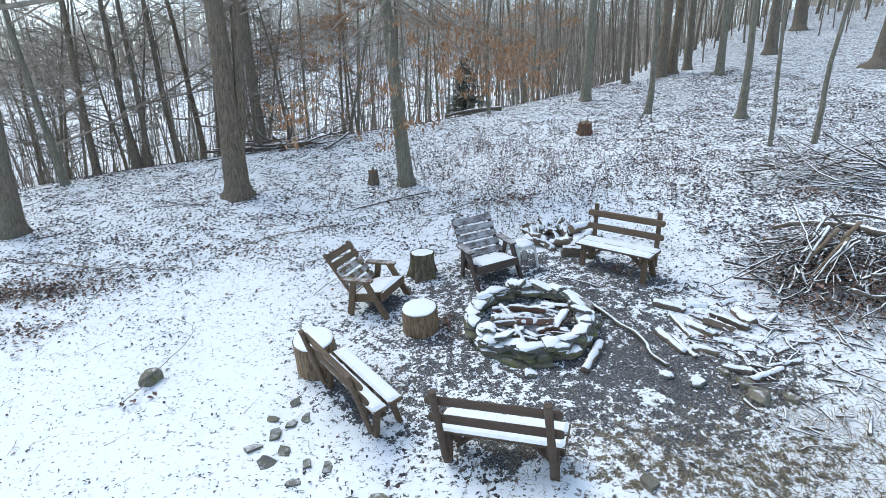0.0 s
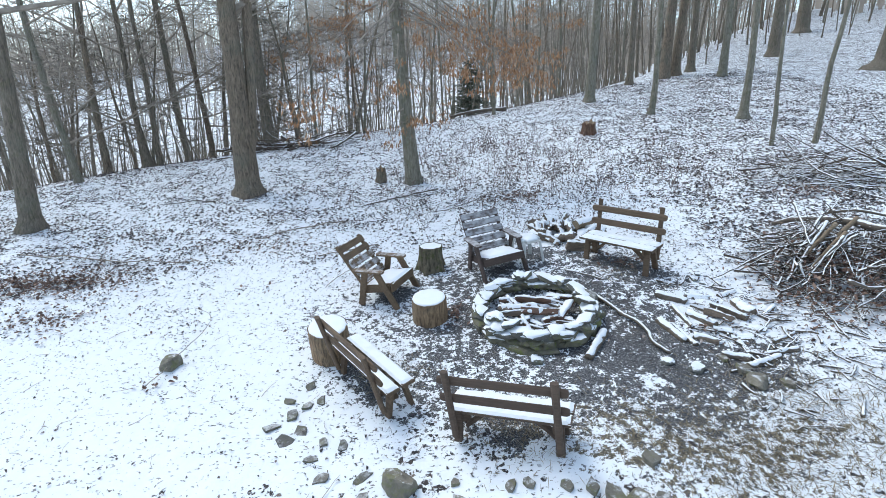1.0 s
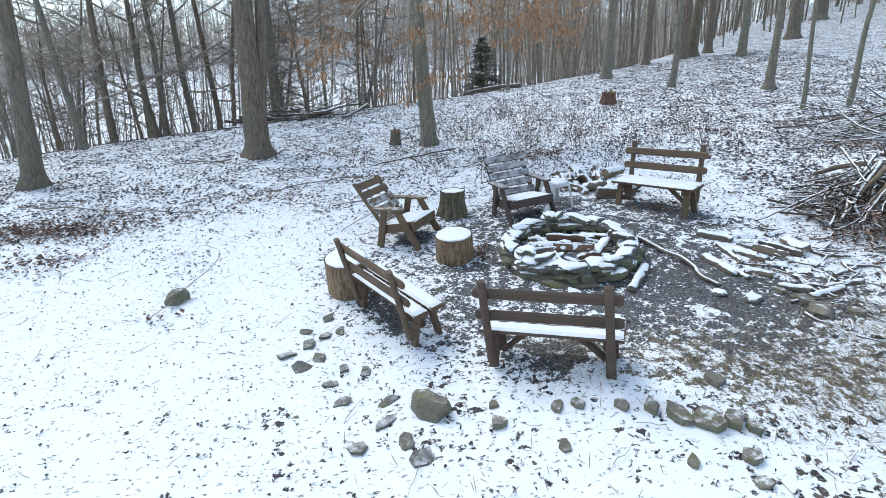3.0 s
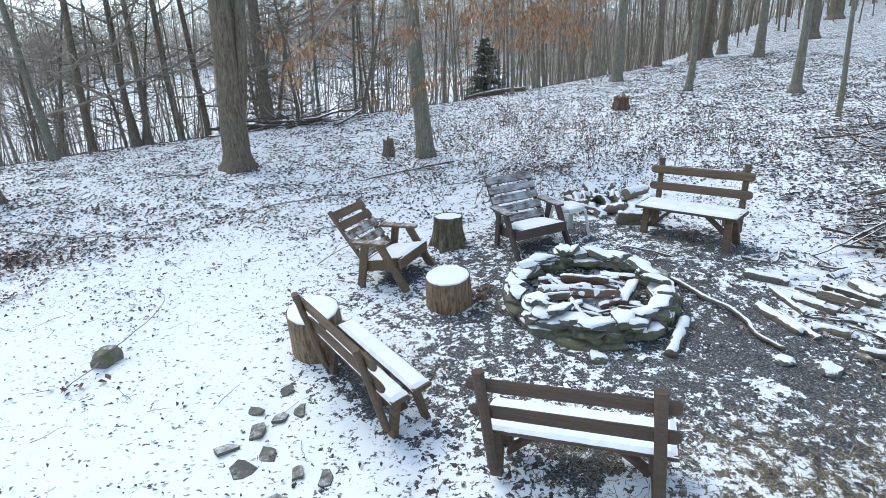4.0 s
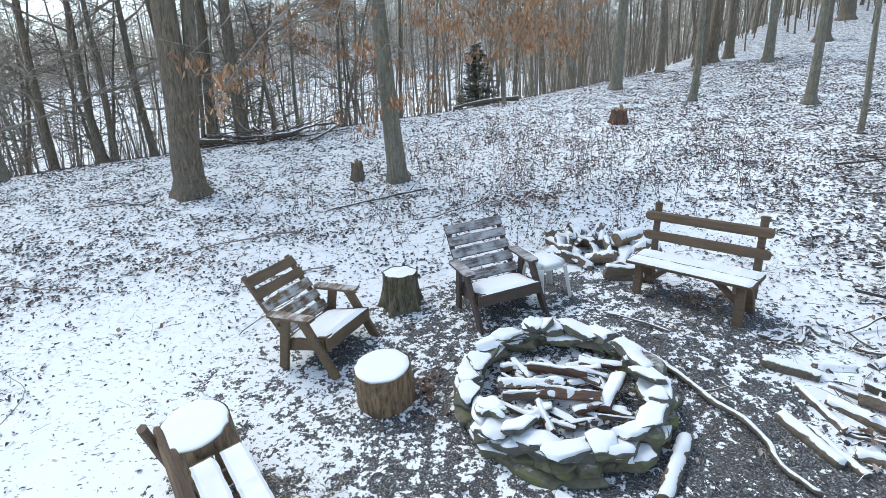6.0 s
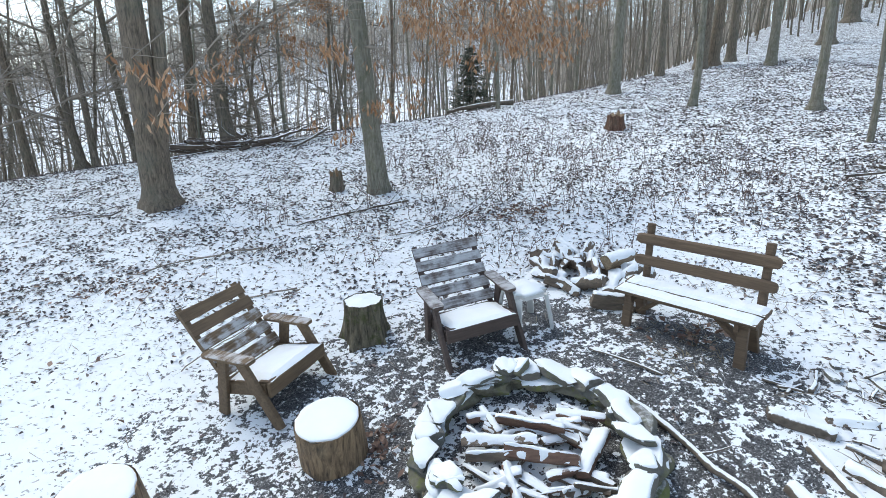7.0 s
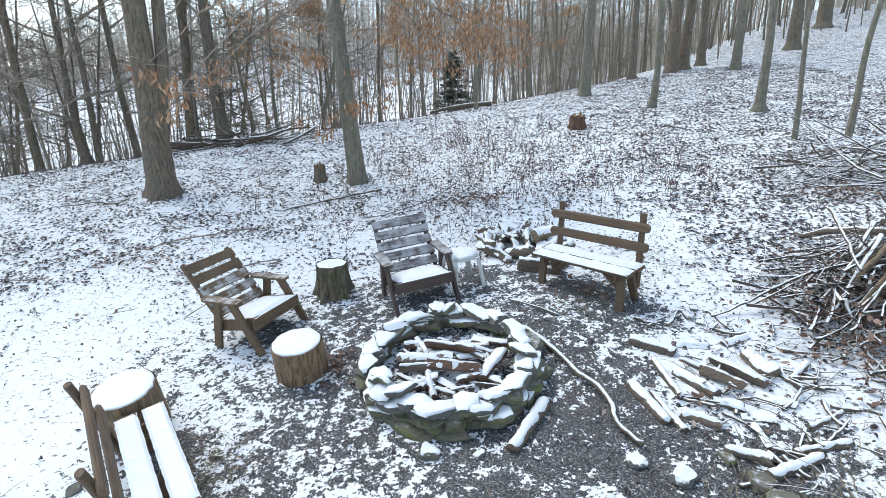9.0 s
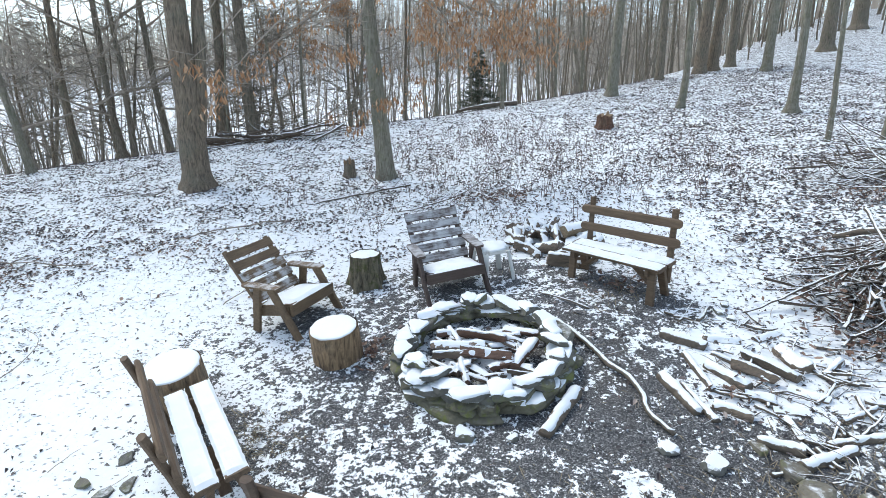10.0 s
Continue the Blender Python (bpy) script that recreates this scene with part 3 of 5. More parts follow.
def tree_soups(seed, tall, r, lean=(0, 0), crook=0.02, limbs=9, low=0.25, reach=0.32, twigs=5, sides=9, flare=1.45, tips=None, tw=1.0):
    """Trunk and bare crown of a tree that stands at the origin."""
    rng = random.Random(seed)
    trunk, crown = Soup(), Soup()
    steps = 12
    pts, radii = [], []
    off = Vector((0, 0, 0))
    drift = Vector((rng.gauss(0, crook), rng.gauss(0, crook), 0))
    for i in range(steps + 1):
        u = (i / steps) ** 1.35
        z = tall * u
        if i:
            drift = drift * 0.8 + Vector((rng.gauss(0, crook), rng.gauss(0, crook), 0))
            off = off + drift * (tall / steps)
        pts.append(Vector((lean[0] * z, lean[1] * z, z - (0.15 if i == 0 else 0))) + off)
        radii.append(r * (1 - 0.86 * u ** 0.9) * (flare if i == 0 else 1 + (flare - 1) * 0.25 * (i == 1)))
    # flare of the roots
    foot, first = pts[0].copy(), pts[1].copy()
    for z, f in ((0.36, 0.16), (0.17, 0.42), (0.05, 0.78)):
        z *= min(1.0, first.z / 0.6) * min(1.0, r / 0.16 + 0.2)
        q = foot.lerp(first, (z - foot.z) / (first.z - foot.z))
        pts.insert(1, q)
        radii.insert(1, r * (1 + (flare - 1) * f))
    trunk.tube(pts, radii, sides)
    for i, amp in enumerate((0.34, 0.30, 0.16, 0.05)):
        for k in range(sides):
            a = math.tau * k / sides
            v = trunk.v[i * sides + k]
            lobe = max(0.0, math.sin(a * 4 + seed)) + 0.4 * math.sin(a * 2 + seed * 2.3)
            trunk.v[i * sides + k] = pts[i] + (v - pts[i]) * (1 + amp * lobe * (flare - 0.8))
    for k in range(limbs):
        u = low + (1 - low) * (k + rng.random()) / limbs
        z = tall * u
        i = min(max(j for j in range(len(pts)) if pts[j].z <= z or j == 0), len(pts) - 2)
        f = (z - pts[i].z) / max(1e-3, pts[i + 1].z - pts[i].z)
        p = pts[i].lerp(pts[i + 1], f)
        az = rng.random() * math.tau
        rise_ = rng.uniform(0.15, 0.9) * (0.5 + u)
        d = Vector((math.cos(az), math.sin(az), rise_))
        L = tall * reach * (1.15 - u * 0.75) * rng.uniform(0.6, 1.15)
        rr = max(0.008, r * 0.42 * (1.1 - u))
        lp = wander(p, d, L, 5, rng, 0.13, 0.02)
        crown.tube(lp, taper(rr, 0.006, 6), 4)
        for b in range(twigs):
            t = rng.uniform(0.25, 1.0) * 4.99
            q = lp[int(t)].lerp(lp[int(t) + 1], t % 1)
            a2 = az + rng.choice((-1, 1)) * rng.uniform(0.4, 1.2)
            bp = wander(q, Vector((math.cos(a2), math.sin(a2), rng.uniform(-0.1, 0.7))), L * rng.uniform(0.25, 0.55), 4, rng, 0.18, 0.02)
            crown.tube(bp, taper(rr * 0.4 + 0.002 * tw, 0.003 * tw, 5), 3)
            for c in range(twigs - 1):
                t = rng.uniform(0.15, 1.0) * 3.99
                q = bp[int(t)].lerp(bp[int(t) + 1], t % 1)
                a3 = a2 + rng.choice((-1, 1)) * rng.uniform(0.4, 1.1)
                tp = wander(q, Vector((math.cos(a3), math.sin(a3), rng.uniform(-0.25, 0.6))), L * rng.uniform(0.12, 0.26), 2, rng, 0.2, 0.0)
                crown.tube(tp, [0.0045 * tw, 0.0035 * tw, 0.0018 * tw], 3)
                if tips is not None:
                    tips.append((tp[-1], tp[-1] - tp[0]))
    return trunk, crown


def tree(x, y, seed, label, bark, group="", name="tree", **kw):
    t = thing(name, Matrix.Translation(on_ground(x, y)), label, "tree", group)
    trunk, crown = tree_soups(seed, **kw)
    tagged(trunk.make("trunk", bark, t, True))
    crown.make("crown", M_TWIG, t)
    return t


def build_near_trees():
    rough = "tall bare oak with ridged brown bark in snow"
    grey = "tall bare tree with grey mossy bark in snow"
    thin = "slender bare young tree with smooth grey bark"
    g = "bare trees round the clearing"
    tree(-10.95, 5.18, 11, grey, M_BARK, g, tall=17, r=0.2, lean=(0.045, 0.02), crook=0.008, low=0.14, limbs=15, reach=0.34, twigs=7, sides=12, flare=1.6, tw=2.0)
    oak = tree(-6.35, 6.88, 12, "tall bare oak with ridged brown bark and two stems", M_BARK_RIDGED, g, tall=19, r=0.275, lean=(0.0, 0.0), crook=0.006, low=0.2, limbs=14, reach=0.28, twigs=6, sides=16, flare=1.6)
    stem = Soup()
    stem.tube([Vector(p) for p in ((0.10, 0.06, 0.9), (0.20, 0.12, 1.7), (0.30, 0.2, 2.9), (0.36, 0.3, 4.6), (0.40, 0.45, 7.5), (0.7, 0.7, 13.0))], [0.13, 0.135, 0.13, 0.12, 0.10, 0.04], 12)
    stem.make("second_stem", M_BARK_RIDGED, oak, True)
    tree(-12.6, 9.5, 14, grey, M_BARK_SMOOTH, g, tall=14, r=0.11, lean=(-0.07, 0), crook=0.05, low=0.08, limbs=20, reach=0.42, twigs=7, tw=2.0)
    tree(-13.6, 12.6, 15, rough, M_BARK_RIDGED, g, tall=17, r=0.13, lean=(-0.03, 0), crook=0.04, low=0.07, limbs=22, reach=0.34, twigs=7, tw=2.0)
    tree(-12.4, 13.2, 16, grey, M_BARK, g, tall=17, r=0.125, lean=(-0.04, 0), crook=0.04, low=0.08, limbs=22, reach=0.36, twigs=7, flare=2.2, tw=2.0)
    tree(-11.8, 15.2, 17, rough, M_BARK, g, tall=18, r=0.13, lean=(-0.03, 0), crook=0.04, low=0.08, limbs=20, reach=0.32, twigs=8, tw=2.0)
    tree(-11.0, 15.6, 18, rough, M_BARK_RIDGED, g, tall=18, r=0.12, lean=(-0.05, 0), crook=0.04, low=0.08, limbs=20, reach=0.32, twigs=8, tw=2.0)
    tree(-8.0, 14.1, 19, grey, M_BARK, g, tall=19, r=0.22, lean=(0.02, 0), crook=0.014, low=0.16, limbs=13, reach=0.28, twigs=6, sides=12, tw=2.0)
    tree(-9.3, 14.6, 20, rough, M_BARK_RIDGED, g, tall=18, r=0.19, lean=(0.02, 0), crook=0.01, low=0.22, limbs=11, reach=0.28, twigs=6, tw=2.0)
    tree(5.05, 16.4, 21, grey, M_BARK_SMOOTH, g, tall=17, r=0.2, lean=(0.03, 0), crook=0.01, low=0.3, limbs=11, reach=0.25)
    tree(6.35, 12.9, 22, thin, M_BARK_SMOOTH, g, tall=12, r=0.11, lean=(-0.1, 0), crook=0.03, low=0.35, limbs=10, reach=0.25)
    tree(8.0, 20.3, 23, rough, M_BARK, g, tall=17, r=0.16, lean=(-0.02, 0), crook=0.01, low=0.35, limbs=10, reach=0.25)
    tree(10.1, 21.3, 24, rough, M_BARK_RIDGED, g, tall=20, r=0.27, lean=(0.02, 0), crook=0.006, low=0.35, limbs=10, reach=0.25)
    tree(10.8, 21.7, 25, rough, M_BARK_RIDGED, g, tall=19, r=0.24, lean=(0.04, 0), crook=0.008, low=0.35, limbs=10, reach=0.25)
    tree(12.0, 22.6, 26, grey, M_BARK, g, tall=17, r=0.2, lean=(-0.03, 0), crook=0.015, low=0.35, limbs=10, reach=0.25)
    tree(12.4, 20.0, 27, grey, M_BARK_SMOOTH, g, tall=15, r=0.19, lean=(-0.02, 0), crook=0.012, low=0.35, limbs=10, reach=0.25)
    tree(8.75, 11.1, 28, thin, M_BARK_SMOOTH, g, tall=12, r=0.125, lean=(0.03, 0), crook=0.02, low=0.4, limbs=10, reach=0.22, flare=1.7)
    tree(7.75, 7.7, 29, thin, M_BARK_SMOOTH, g, tall=9, r=0.062, lean=(0.0, 0), crook=0.015, low=0.5, limbs=8, reach=0.22, flare=1.1)
    tree(8.85, 7.6, 30, thin, M_BARK_SMOOTH, g, tall=9, r=0.075, lean=(0.05, 0), crook=0.03, low=0.5, limbs=8, reach=0.22, flare=1.1)
    tree(17.4, 24.5, 31, grey, M_BARK, g, tall=18, r=0.3, lean=(0.02, 0), crook=0.01, low=0.3, limbs=10, reach=0.25, flare=1.6)
    tree(25.5, 35.0, 32, grey, M_BARK, g, tall=20, r=0.42, lean=(0.03, 0), crook=0.01, low=0.3, limbs=10, reach=0.25, flare=1.7)
    tree(18.2, 17.5, 33, grey, M_BARK, g, tall=18, r=0.36, lean=(0.05, 0), crook=0.01, low=0.3, limbs=10, reach=0.25, flare=1.9)


def build_wood():
    """The wood beyond the brow: single trees that share a few shapes, and the far woods as one mass."""
    rng = random.Random(5)
    kinds = []
    for k in range(9):
        t = thing("tree", Matrix.Translation((0, 0, 0)), "slim bare tree of the wood beyond the clearing", "tree", "trees of the wood")
        trunk, crown = tree_soups(100 + k, rng.uniform(11, 17), rng.uniform(0.045, 0.095) * (1.5 if k < 2 else 1), (rng.gauss(0, 0.03), rng.gauss(0, 0.03)), 0.022, 11, rng.uniform(0.10, 0.24), 0.26, 4, 6, 1.3, None, 2.4)
        trunk.make("trunk", (M_BARK, M_BARK_SMOOTH, M_BARK_RIDGED)[k % 3], t, True)
        crown.make("crown", M_TWIG, t)
        kinds.append(t)
    spots = []
    tries = 0
    while len(spots) < 235 and tries < 12000:
        tries += 1
        y = 9 + 52 * rng.random() ** 1.25
        x = rng.uniform(-1.05, 1.0) * (y + 8)
        s = brow(x, y)
        ahead = y + 6.6
        if x > 0 and s < 2.5 and not (y > 25 + 0.2 * x and rng.random() < 0.7):
            continue
        if x <= 0 and s < 1.5:
            continue
        if abs(x + 1) > 0.9 * ahead + 2 or rng.random() > 1.25 - s / 70:
            continue
        if any((x - a) ** 2 + (y - b) ** 2 < 0.7 for a, b in spots):
            continue
        if x < -4 and rng.random() < 0.75:
            continue
        spots.append((x, y))
    while len(spots) < 315:
        # the wood closes behind the crest of the slope
        x, y = rng.uniform(5, 40), rng.uniform(23, 58)
        if abs(x + 1) < 0.85 * (y + 6.6) and brow(x, y) > -9 + 0.1 * y and all((x - a) ** 2 + (y - b) ** 2 > 0.7 for a, b in spots):
            spots.append((x, y))
    for i, (x, y) in enumerate(spots):
        sc = rng.choice((0.55, 0.7, 0.85, 1.0, 1.25)) * rng.uniform(0.9, 1.1)
        m = Matrix.Translation(on_ground(x, y, -0.05)) @ pose(0, 0, 0, rng.gauss(0, 3.5), rng.gauss(0, 3.5), rng.uniform(0, 360)) @ Matrix.Scale(sc, 4)
        if i < len(kinds):
            kinds[i].matrix_world = m
        else:
            src = rng.choice(kinds)
            c = copy_thing(src, m)
            c.matrix_basis = m
    # the far mass takes the wood colour lightened to stand for valley haze
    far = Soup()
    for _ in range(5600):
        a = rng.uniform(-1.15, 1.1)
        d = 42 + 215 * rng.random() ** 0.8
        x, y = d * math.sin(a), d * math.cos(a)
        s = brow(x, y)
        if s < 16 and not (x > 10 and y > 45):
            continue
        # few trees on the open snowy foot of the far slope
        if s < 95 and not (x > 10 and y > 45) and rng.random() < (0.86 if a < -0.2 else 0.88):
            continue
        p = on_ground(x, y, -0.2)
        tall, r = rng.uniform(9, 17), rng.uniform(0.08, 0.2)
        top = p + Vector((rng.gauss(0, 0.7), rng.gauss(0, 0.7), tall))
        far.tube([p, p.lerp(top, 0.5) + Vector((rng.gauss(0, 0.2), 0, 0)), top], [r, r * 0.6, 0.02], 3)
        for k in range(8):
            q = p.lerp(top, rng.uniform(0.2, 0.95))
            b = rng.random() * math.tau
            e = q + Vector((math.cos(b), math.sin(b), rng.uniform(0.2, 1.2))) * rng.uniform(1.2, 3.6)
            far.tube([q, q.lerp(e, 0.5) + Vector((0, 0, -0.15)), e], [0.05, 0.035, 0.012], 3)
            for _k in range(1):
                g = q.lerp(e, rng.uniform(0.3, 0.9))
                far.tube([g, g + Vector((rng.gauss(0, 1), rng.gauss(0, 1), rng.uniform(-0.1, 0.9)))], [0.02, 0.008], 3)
    tagged(far.make("far_wood", M_FARTWIG_HAZED), "bare grey-brown winter woods on the far valley side, coloured paler for haze", "woods", kind="stuff")


def build_scrub():
    """Thin stems and whippy undergrowth along the brow."""
    rng = random.Random(8)
    s = Soup()
    for _ in range(1250):
        y = rng.uniform(8, 45)
        x = rng.uniform(-1.0, 0.75) * (y + 7)
        k = brow(x, y)
        if k < 0.5 or k > 24:
            continue
        p = on_ground(x, y, -0.03)
        L = rng.uniform(1.5, 6.5)
        d = Vector((rng.gauss(0, 0.12), rng.gauss(0, 0.12), 1))
        pts = wander(p, d, L, 4, rng, 0.07, 0.02)
        r = rng.uniform(0.012, 0.045)
        s.tube(pts, taper(r, 0.004, 5), 4)
        for _k in range(7):
            t = rng.uniform(0.6, 3.99)
            q = pts[int(t)].lerp(pts[int(t) + 1], t % 1)
            a = rng.random() * math.tau
            tp = wander(q, Vector((math.cos(a), math.sin(a), rng.uniform(0.0, 1.0))), rng.uniform(0.4, 1.5), 2, rng, 0.15, 0.03)
            s.tube(tp, [r * 0.5, 0.007, 0.004], 3)
    tagged(s.make("undergrowth", M_THICKET), "bare whippy undergrowth stems along the wood's edge", "undergrowth", kind="stuff")


def build_saplings():
    """Twiggy young trees crowding the brow on the valley side."""
    rng = random.Random(19)
    kinds = []
    for k in range(4):
        t = thing("tree", Matrix.Translation((0, 0, 0)), "twiggy dark young tree at the brow", "tree", "young trees at the brow")
        trunk, crown = tree_soups(160 + k, rng.uniform(7, 10), rng.uniform(0.06, 0.10), (rng.gauss(0, 0.12), rng.gauss(0, 0.06)), 0.05, 20, 0.10, 0.30, 7, 6, 1.3, None, 1.5)
        trunk.make("trunk", (M_BARK, M_BARK_RIDGED)[k % 2], t, True)
        crown.make("crown", M_BRANCH, t)
        kinds.append(t)
    for i in range(22):
        while True:
            x, y = rng.uniform(-21, -3.5), rng.uniform(9, 21)
            if 0.8 < brow(x, y) < 9:
                break
        m = Matrix.Translation(on_ground(x, y, -0.05)) @ pose(0, 0, 0, rng.gauss(0, 4), rng.gauss(0, 5), rng.uniform(0, 360)) @ Matrix.Scale(rng.uniform(0.6, 1.1), 4)
        if i < 4:
            kinds[i].matrix_world = m
        else:
            c = copy_thing(kinds[i % 4], m)
            c.matrix_basis = m


build_near_trees()
build_saplings()
build_wood()
build_scrub()

# ---- benches and chairs ----


def bench(m, wood, label, seed):
    """Rustic bench: x along the seat, the back at +y; two plank seat, two rails on two leaning posts, splayed plank legs with braces."""
    t = thing("garden_bench", m, label, "bench", "benches round the fire pit")
    L, H = 1.27, 0.405
    for k, (y0, y1) in enumerate(((-0.19, -0.014), (0.014, 0.19))):
        y = (y0 + y1) / 2
        part("seat_plank", board((-L / 2, y, H - 0.02), (L / 2, y, H - 0.02), 0.17, 0.042, seed=seed + k, bevel=0.012), wood, t)
        part("snow", snow_slab((-L / 2 + 0.004, y, H), (L / 2 - 0.004, y, H), 0.168, 0.024, seed + k * 5.3, ragged=0.007), M_SNOW, t, "white snow lying on the plank")
    for sx in (-1, 1):
        x = sx * 0.515
        part("leg", board((x, -0.09, H - 0.04), (x + sx * 0.015, -0.175, -0.07), 0.09, 0.05, (1, 0, 0), seed + 11), wood, t)
        part("leg", board((x, 0.07, H - 0.04), (x + sx * 0.015, 0.17, -0.07), 0.09, 0.05, (1, 0, 0), seed + 12), wood, t)
        part("crossbar", board((x - sx * 0.035, -0.17, H - 0.075), (x - sx * 0.035, 0.19, H - 0.075), 0.09, 0.035, (0, 0, 1), seed + 13), wood, t)
        part("brace", board((x - sx * 0.05, 0.0, 0.12), (x - sx * 0.33, 0.0, H - 0.045), 0.085, 0.04, (0, 1, 0), seed + 14), wood, t)
        part("back_post", board((x + sx * 0.015, 0.20, 0.10), (x + sx * 0.015, 0.335, 0.93), 0.074, 0.055, (1, 0, 0), seed + 15, bevel=0.02), wood, t)
    for k, (z, y) in enumerate(((0.575, 0.232), (0.79, 0.266))):
        part("back_rail", board((-0.64, y, z), (0.64, y, z), 0.105, 0.042, (0, 0.16, 0.98), seed + 20 + k, True, 0.016), wood, t)
    return t


def armchair(m, wood, frost, frosted, label, seed):
    """Low slatted garden chair: y forward."""
    t = thing("garden_chair", m, label, "chair", "chairs round the fire pit")
    W = 0.73
    up, back = (-0.15, 0.22), (-0.62, 0.84)
    for sx in (-1, 1):
        x = sx * W / 2
        part("front_leg", board((x + sx * 0.022, 0.37, -0.03), (x + sx * 0.022, 0.04, 0.52), 0.10, 0.04, (0, 1, 0.5), seed + 1), wood, t)
        part("rear_leg", board((x + sx * 0.022, -0.25, -0.03), (x + sx * 0.022, -0.15, 0.52), 0.10, 0.04, (0, 1, 0), seed + 2), wood, t)
        part("side_rail", board((x - sx * 0.02, 0.25, 0.285), (x - sx * 0.02, -0.24, 0.20), 0.11, 0.035, (0, 0, 1), seed + 3), wood, t)
        part("armrest", board((x + sx * 0.01, 0.16, 0.54), (x + sx * 0.01, -0.36, 0.525), 0.13, 0.032, (1, 0, 0), seed + 4, True), frost, t, "armrest whitened by frost")
        part("back_stile", board((x - sx * 0.045, up[0] - 0.025, up[1] - 0.03), (x - sx * 0.045, back[0] - 0.035, back[1] + 0.015), 0.05, 0.045, (1, 0, 0), seed + 5), wood, t)
    for k in range(5):
        u = 0.20 + 0.185 * k
        y, z = up[0] + (back[0] - up[0]) * u, up[1] + (back[1] - up[1]) * u
        dy, dz = back[0] - up[0], back[1] - up[1]
        icy = k < frosted
        part("back_slat", board((-W / 2 + 0.01, y, z), (W / 2 - 0.01, y, z), 0.110, 0.024, (0, dy, dz), seed + 10 + k), frost if icy else wood, t, "slat whitened by frost" if icy else "")
    for k in range(4):
        u = k / 3
        part("seat_slat", board((-W / 2 + 0.02, 0.22 - 0.39 * u, 0.345 - 0.075 * u), (W / 2 - 0.02, 0.22 - 0.39 * u, 0.345 - 0.075 * u), 0.12, 0.024, (0, 1, 0.19), seed + 20 + k), wood, t)
    part("front_apron", board((-W / 2, 0.285, 0.295), (W / 2, 0.285, 0.295), 0.13, 0.03, (0, 0, 1), seed + 30), wood, t)
    part("stretcher", board((-W / 2, -0.2, 0.2), (W / 2, -0.2, 0.2), 0.09, 0.03, (0, 0, 1), seed + 31), wood, t)
    part("snow", snow_slab((0, 0.295, 0.368), (0, -0.18, 0.282), W - 0.05, 0.032, seed + 2.2, (1, 0, 0)), M_SNOW, t, "white snow filling the seat")
    return t


def bench_pose(ax, ay, bx, by, back, shift, tilt=1.0, sink=0.0, lift=0.0):
    """Pose of a bench whose two end feet stand at a and b; back: +1 if +y lies to the left of the way from a to b."""
    a, b = on_ground(ax, ay), on_ground(bx, by, lift)
    x = (b - a).normalized()
    c = (a + b) / 2
    up = Vector((0, 0, 1)).lerp(slope_up(c.x, c.y), tilt)
    y = up.cross(x).normalized()
    z = x.cross(y)
    m = Matrix((x, y, z)).transposed().to_4x4()
    m.translation = c + y * shift - Vector((0, 0, sink))
    return m


bench(bench_pose(1.18, 1.64, 1.90, 0.89, 1, 0.18, 1.0, 0.02, 0.05), M_BENCH, "brown plank bench with snow on the seat, facing the fire pit", 1)
bench(bench_pose(-1.61, -1.50, -2.25, -0.69, 1, 0.18), M_BENCH, "brown plank bench with snow on the seat beside a cut log", 2)
bench(bench_pose(0.04, -2.24, -1.0, -1.84, 1, 0.18, 0.3, 0.06), M_BENCH_DARK, "dark brown plank bench with snow along the seat", 3)
armchair(stand(-2.13, 1.01, -112, 0.4), M_CHAIR, M_FROST_THIN, 3, "brown slatted wooden garden chair with a snow-filled seat", 31)
armchair(stand(-0.33, 1.63, 202, 0.8), M_CHAIR_DARK, M_FROST, 5, "dark weathered slatted garden chair, frosted back, snow on the seat", 57)


def plastic_stool(m):
    t = thing("side_table", m, "white plastic side table with a thick cap of snow", "side table")
    W, H = 0.37, 0.42
    top = bmesh.new()
    bmesh.ops.create_cube(top, size=1.0)
    moved(top, Matrix.Translation((0, 0, H - 0.02)) @ Matrix.Diagonal((W, W, 0.04, 1)))
    bmesh.ops.bevel(top, geom=[e for e in top.edges if abs(e.verts[0].co.z - e.verts[1].co.z) > 0.01], offset=0.07, segments=5, affect="EDGES")
    cap = top.copy()
    part("tabletop", top, M_PLASTIC, t)
    for v in cap.verts:
        v.co = Vector((v.co.x * (1.02 if v.co.z < H - 0.02 else 0.9), v.co.y * (1.02 if v.co.z < H - 0.02 else 0.9), H + 0.002 if v.co.z < H - 0.02 else H + 0.03))
    part("snow", cap, M_SNOW, t, "domed cap of snow", True)
    for sx in (-1, 1):
        for sy in (-1, 1):
            part("leg", board((sx * (W / 2 - 0.03), sy * (W / 2 - 0.03), H - 0.03), (sx * (W / 2 + 0.02), sy * (W / 2 + 0.02), -0.02), 0.065, 0.03, (sx, -sy, 0), 5), M_PLASTIC, t)
    return t


plastic_stool(stand(0.215, 1.83, 25, 0.6))

# ---- stumps and log rounds ----


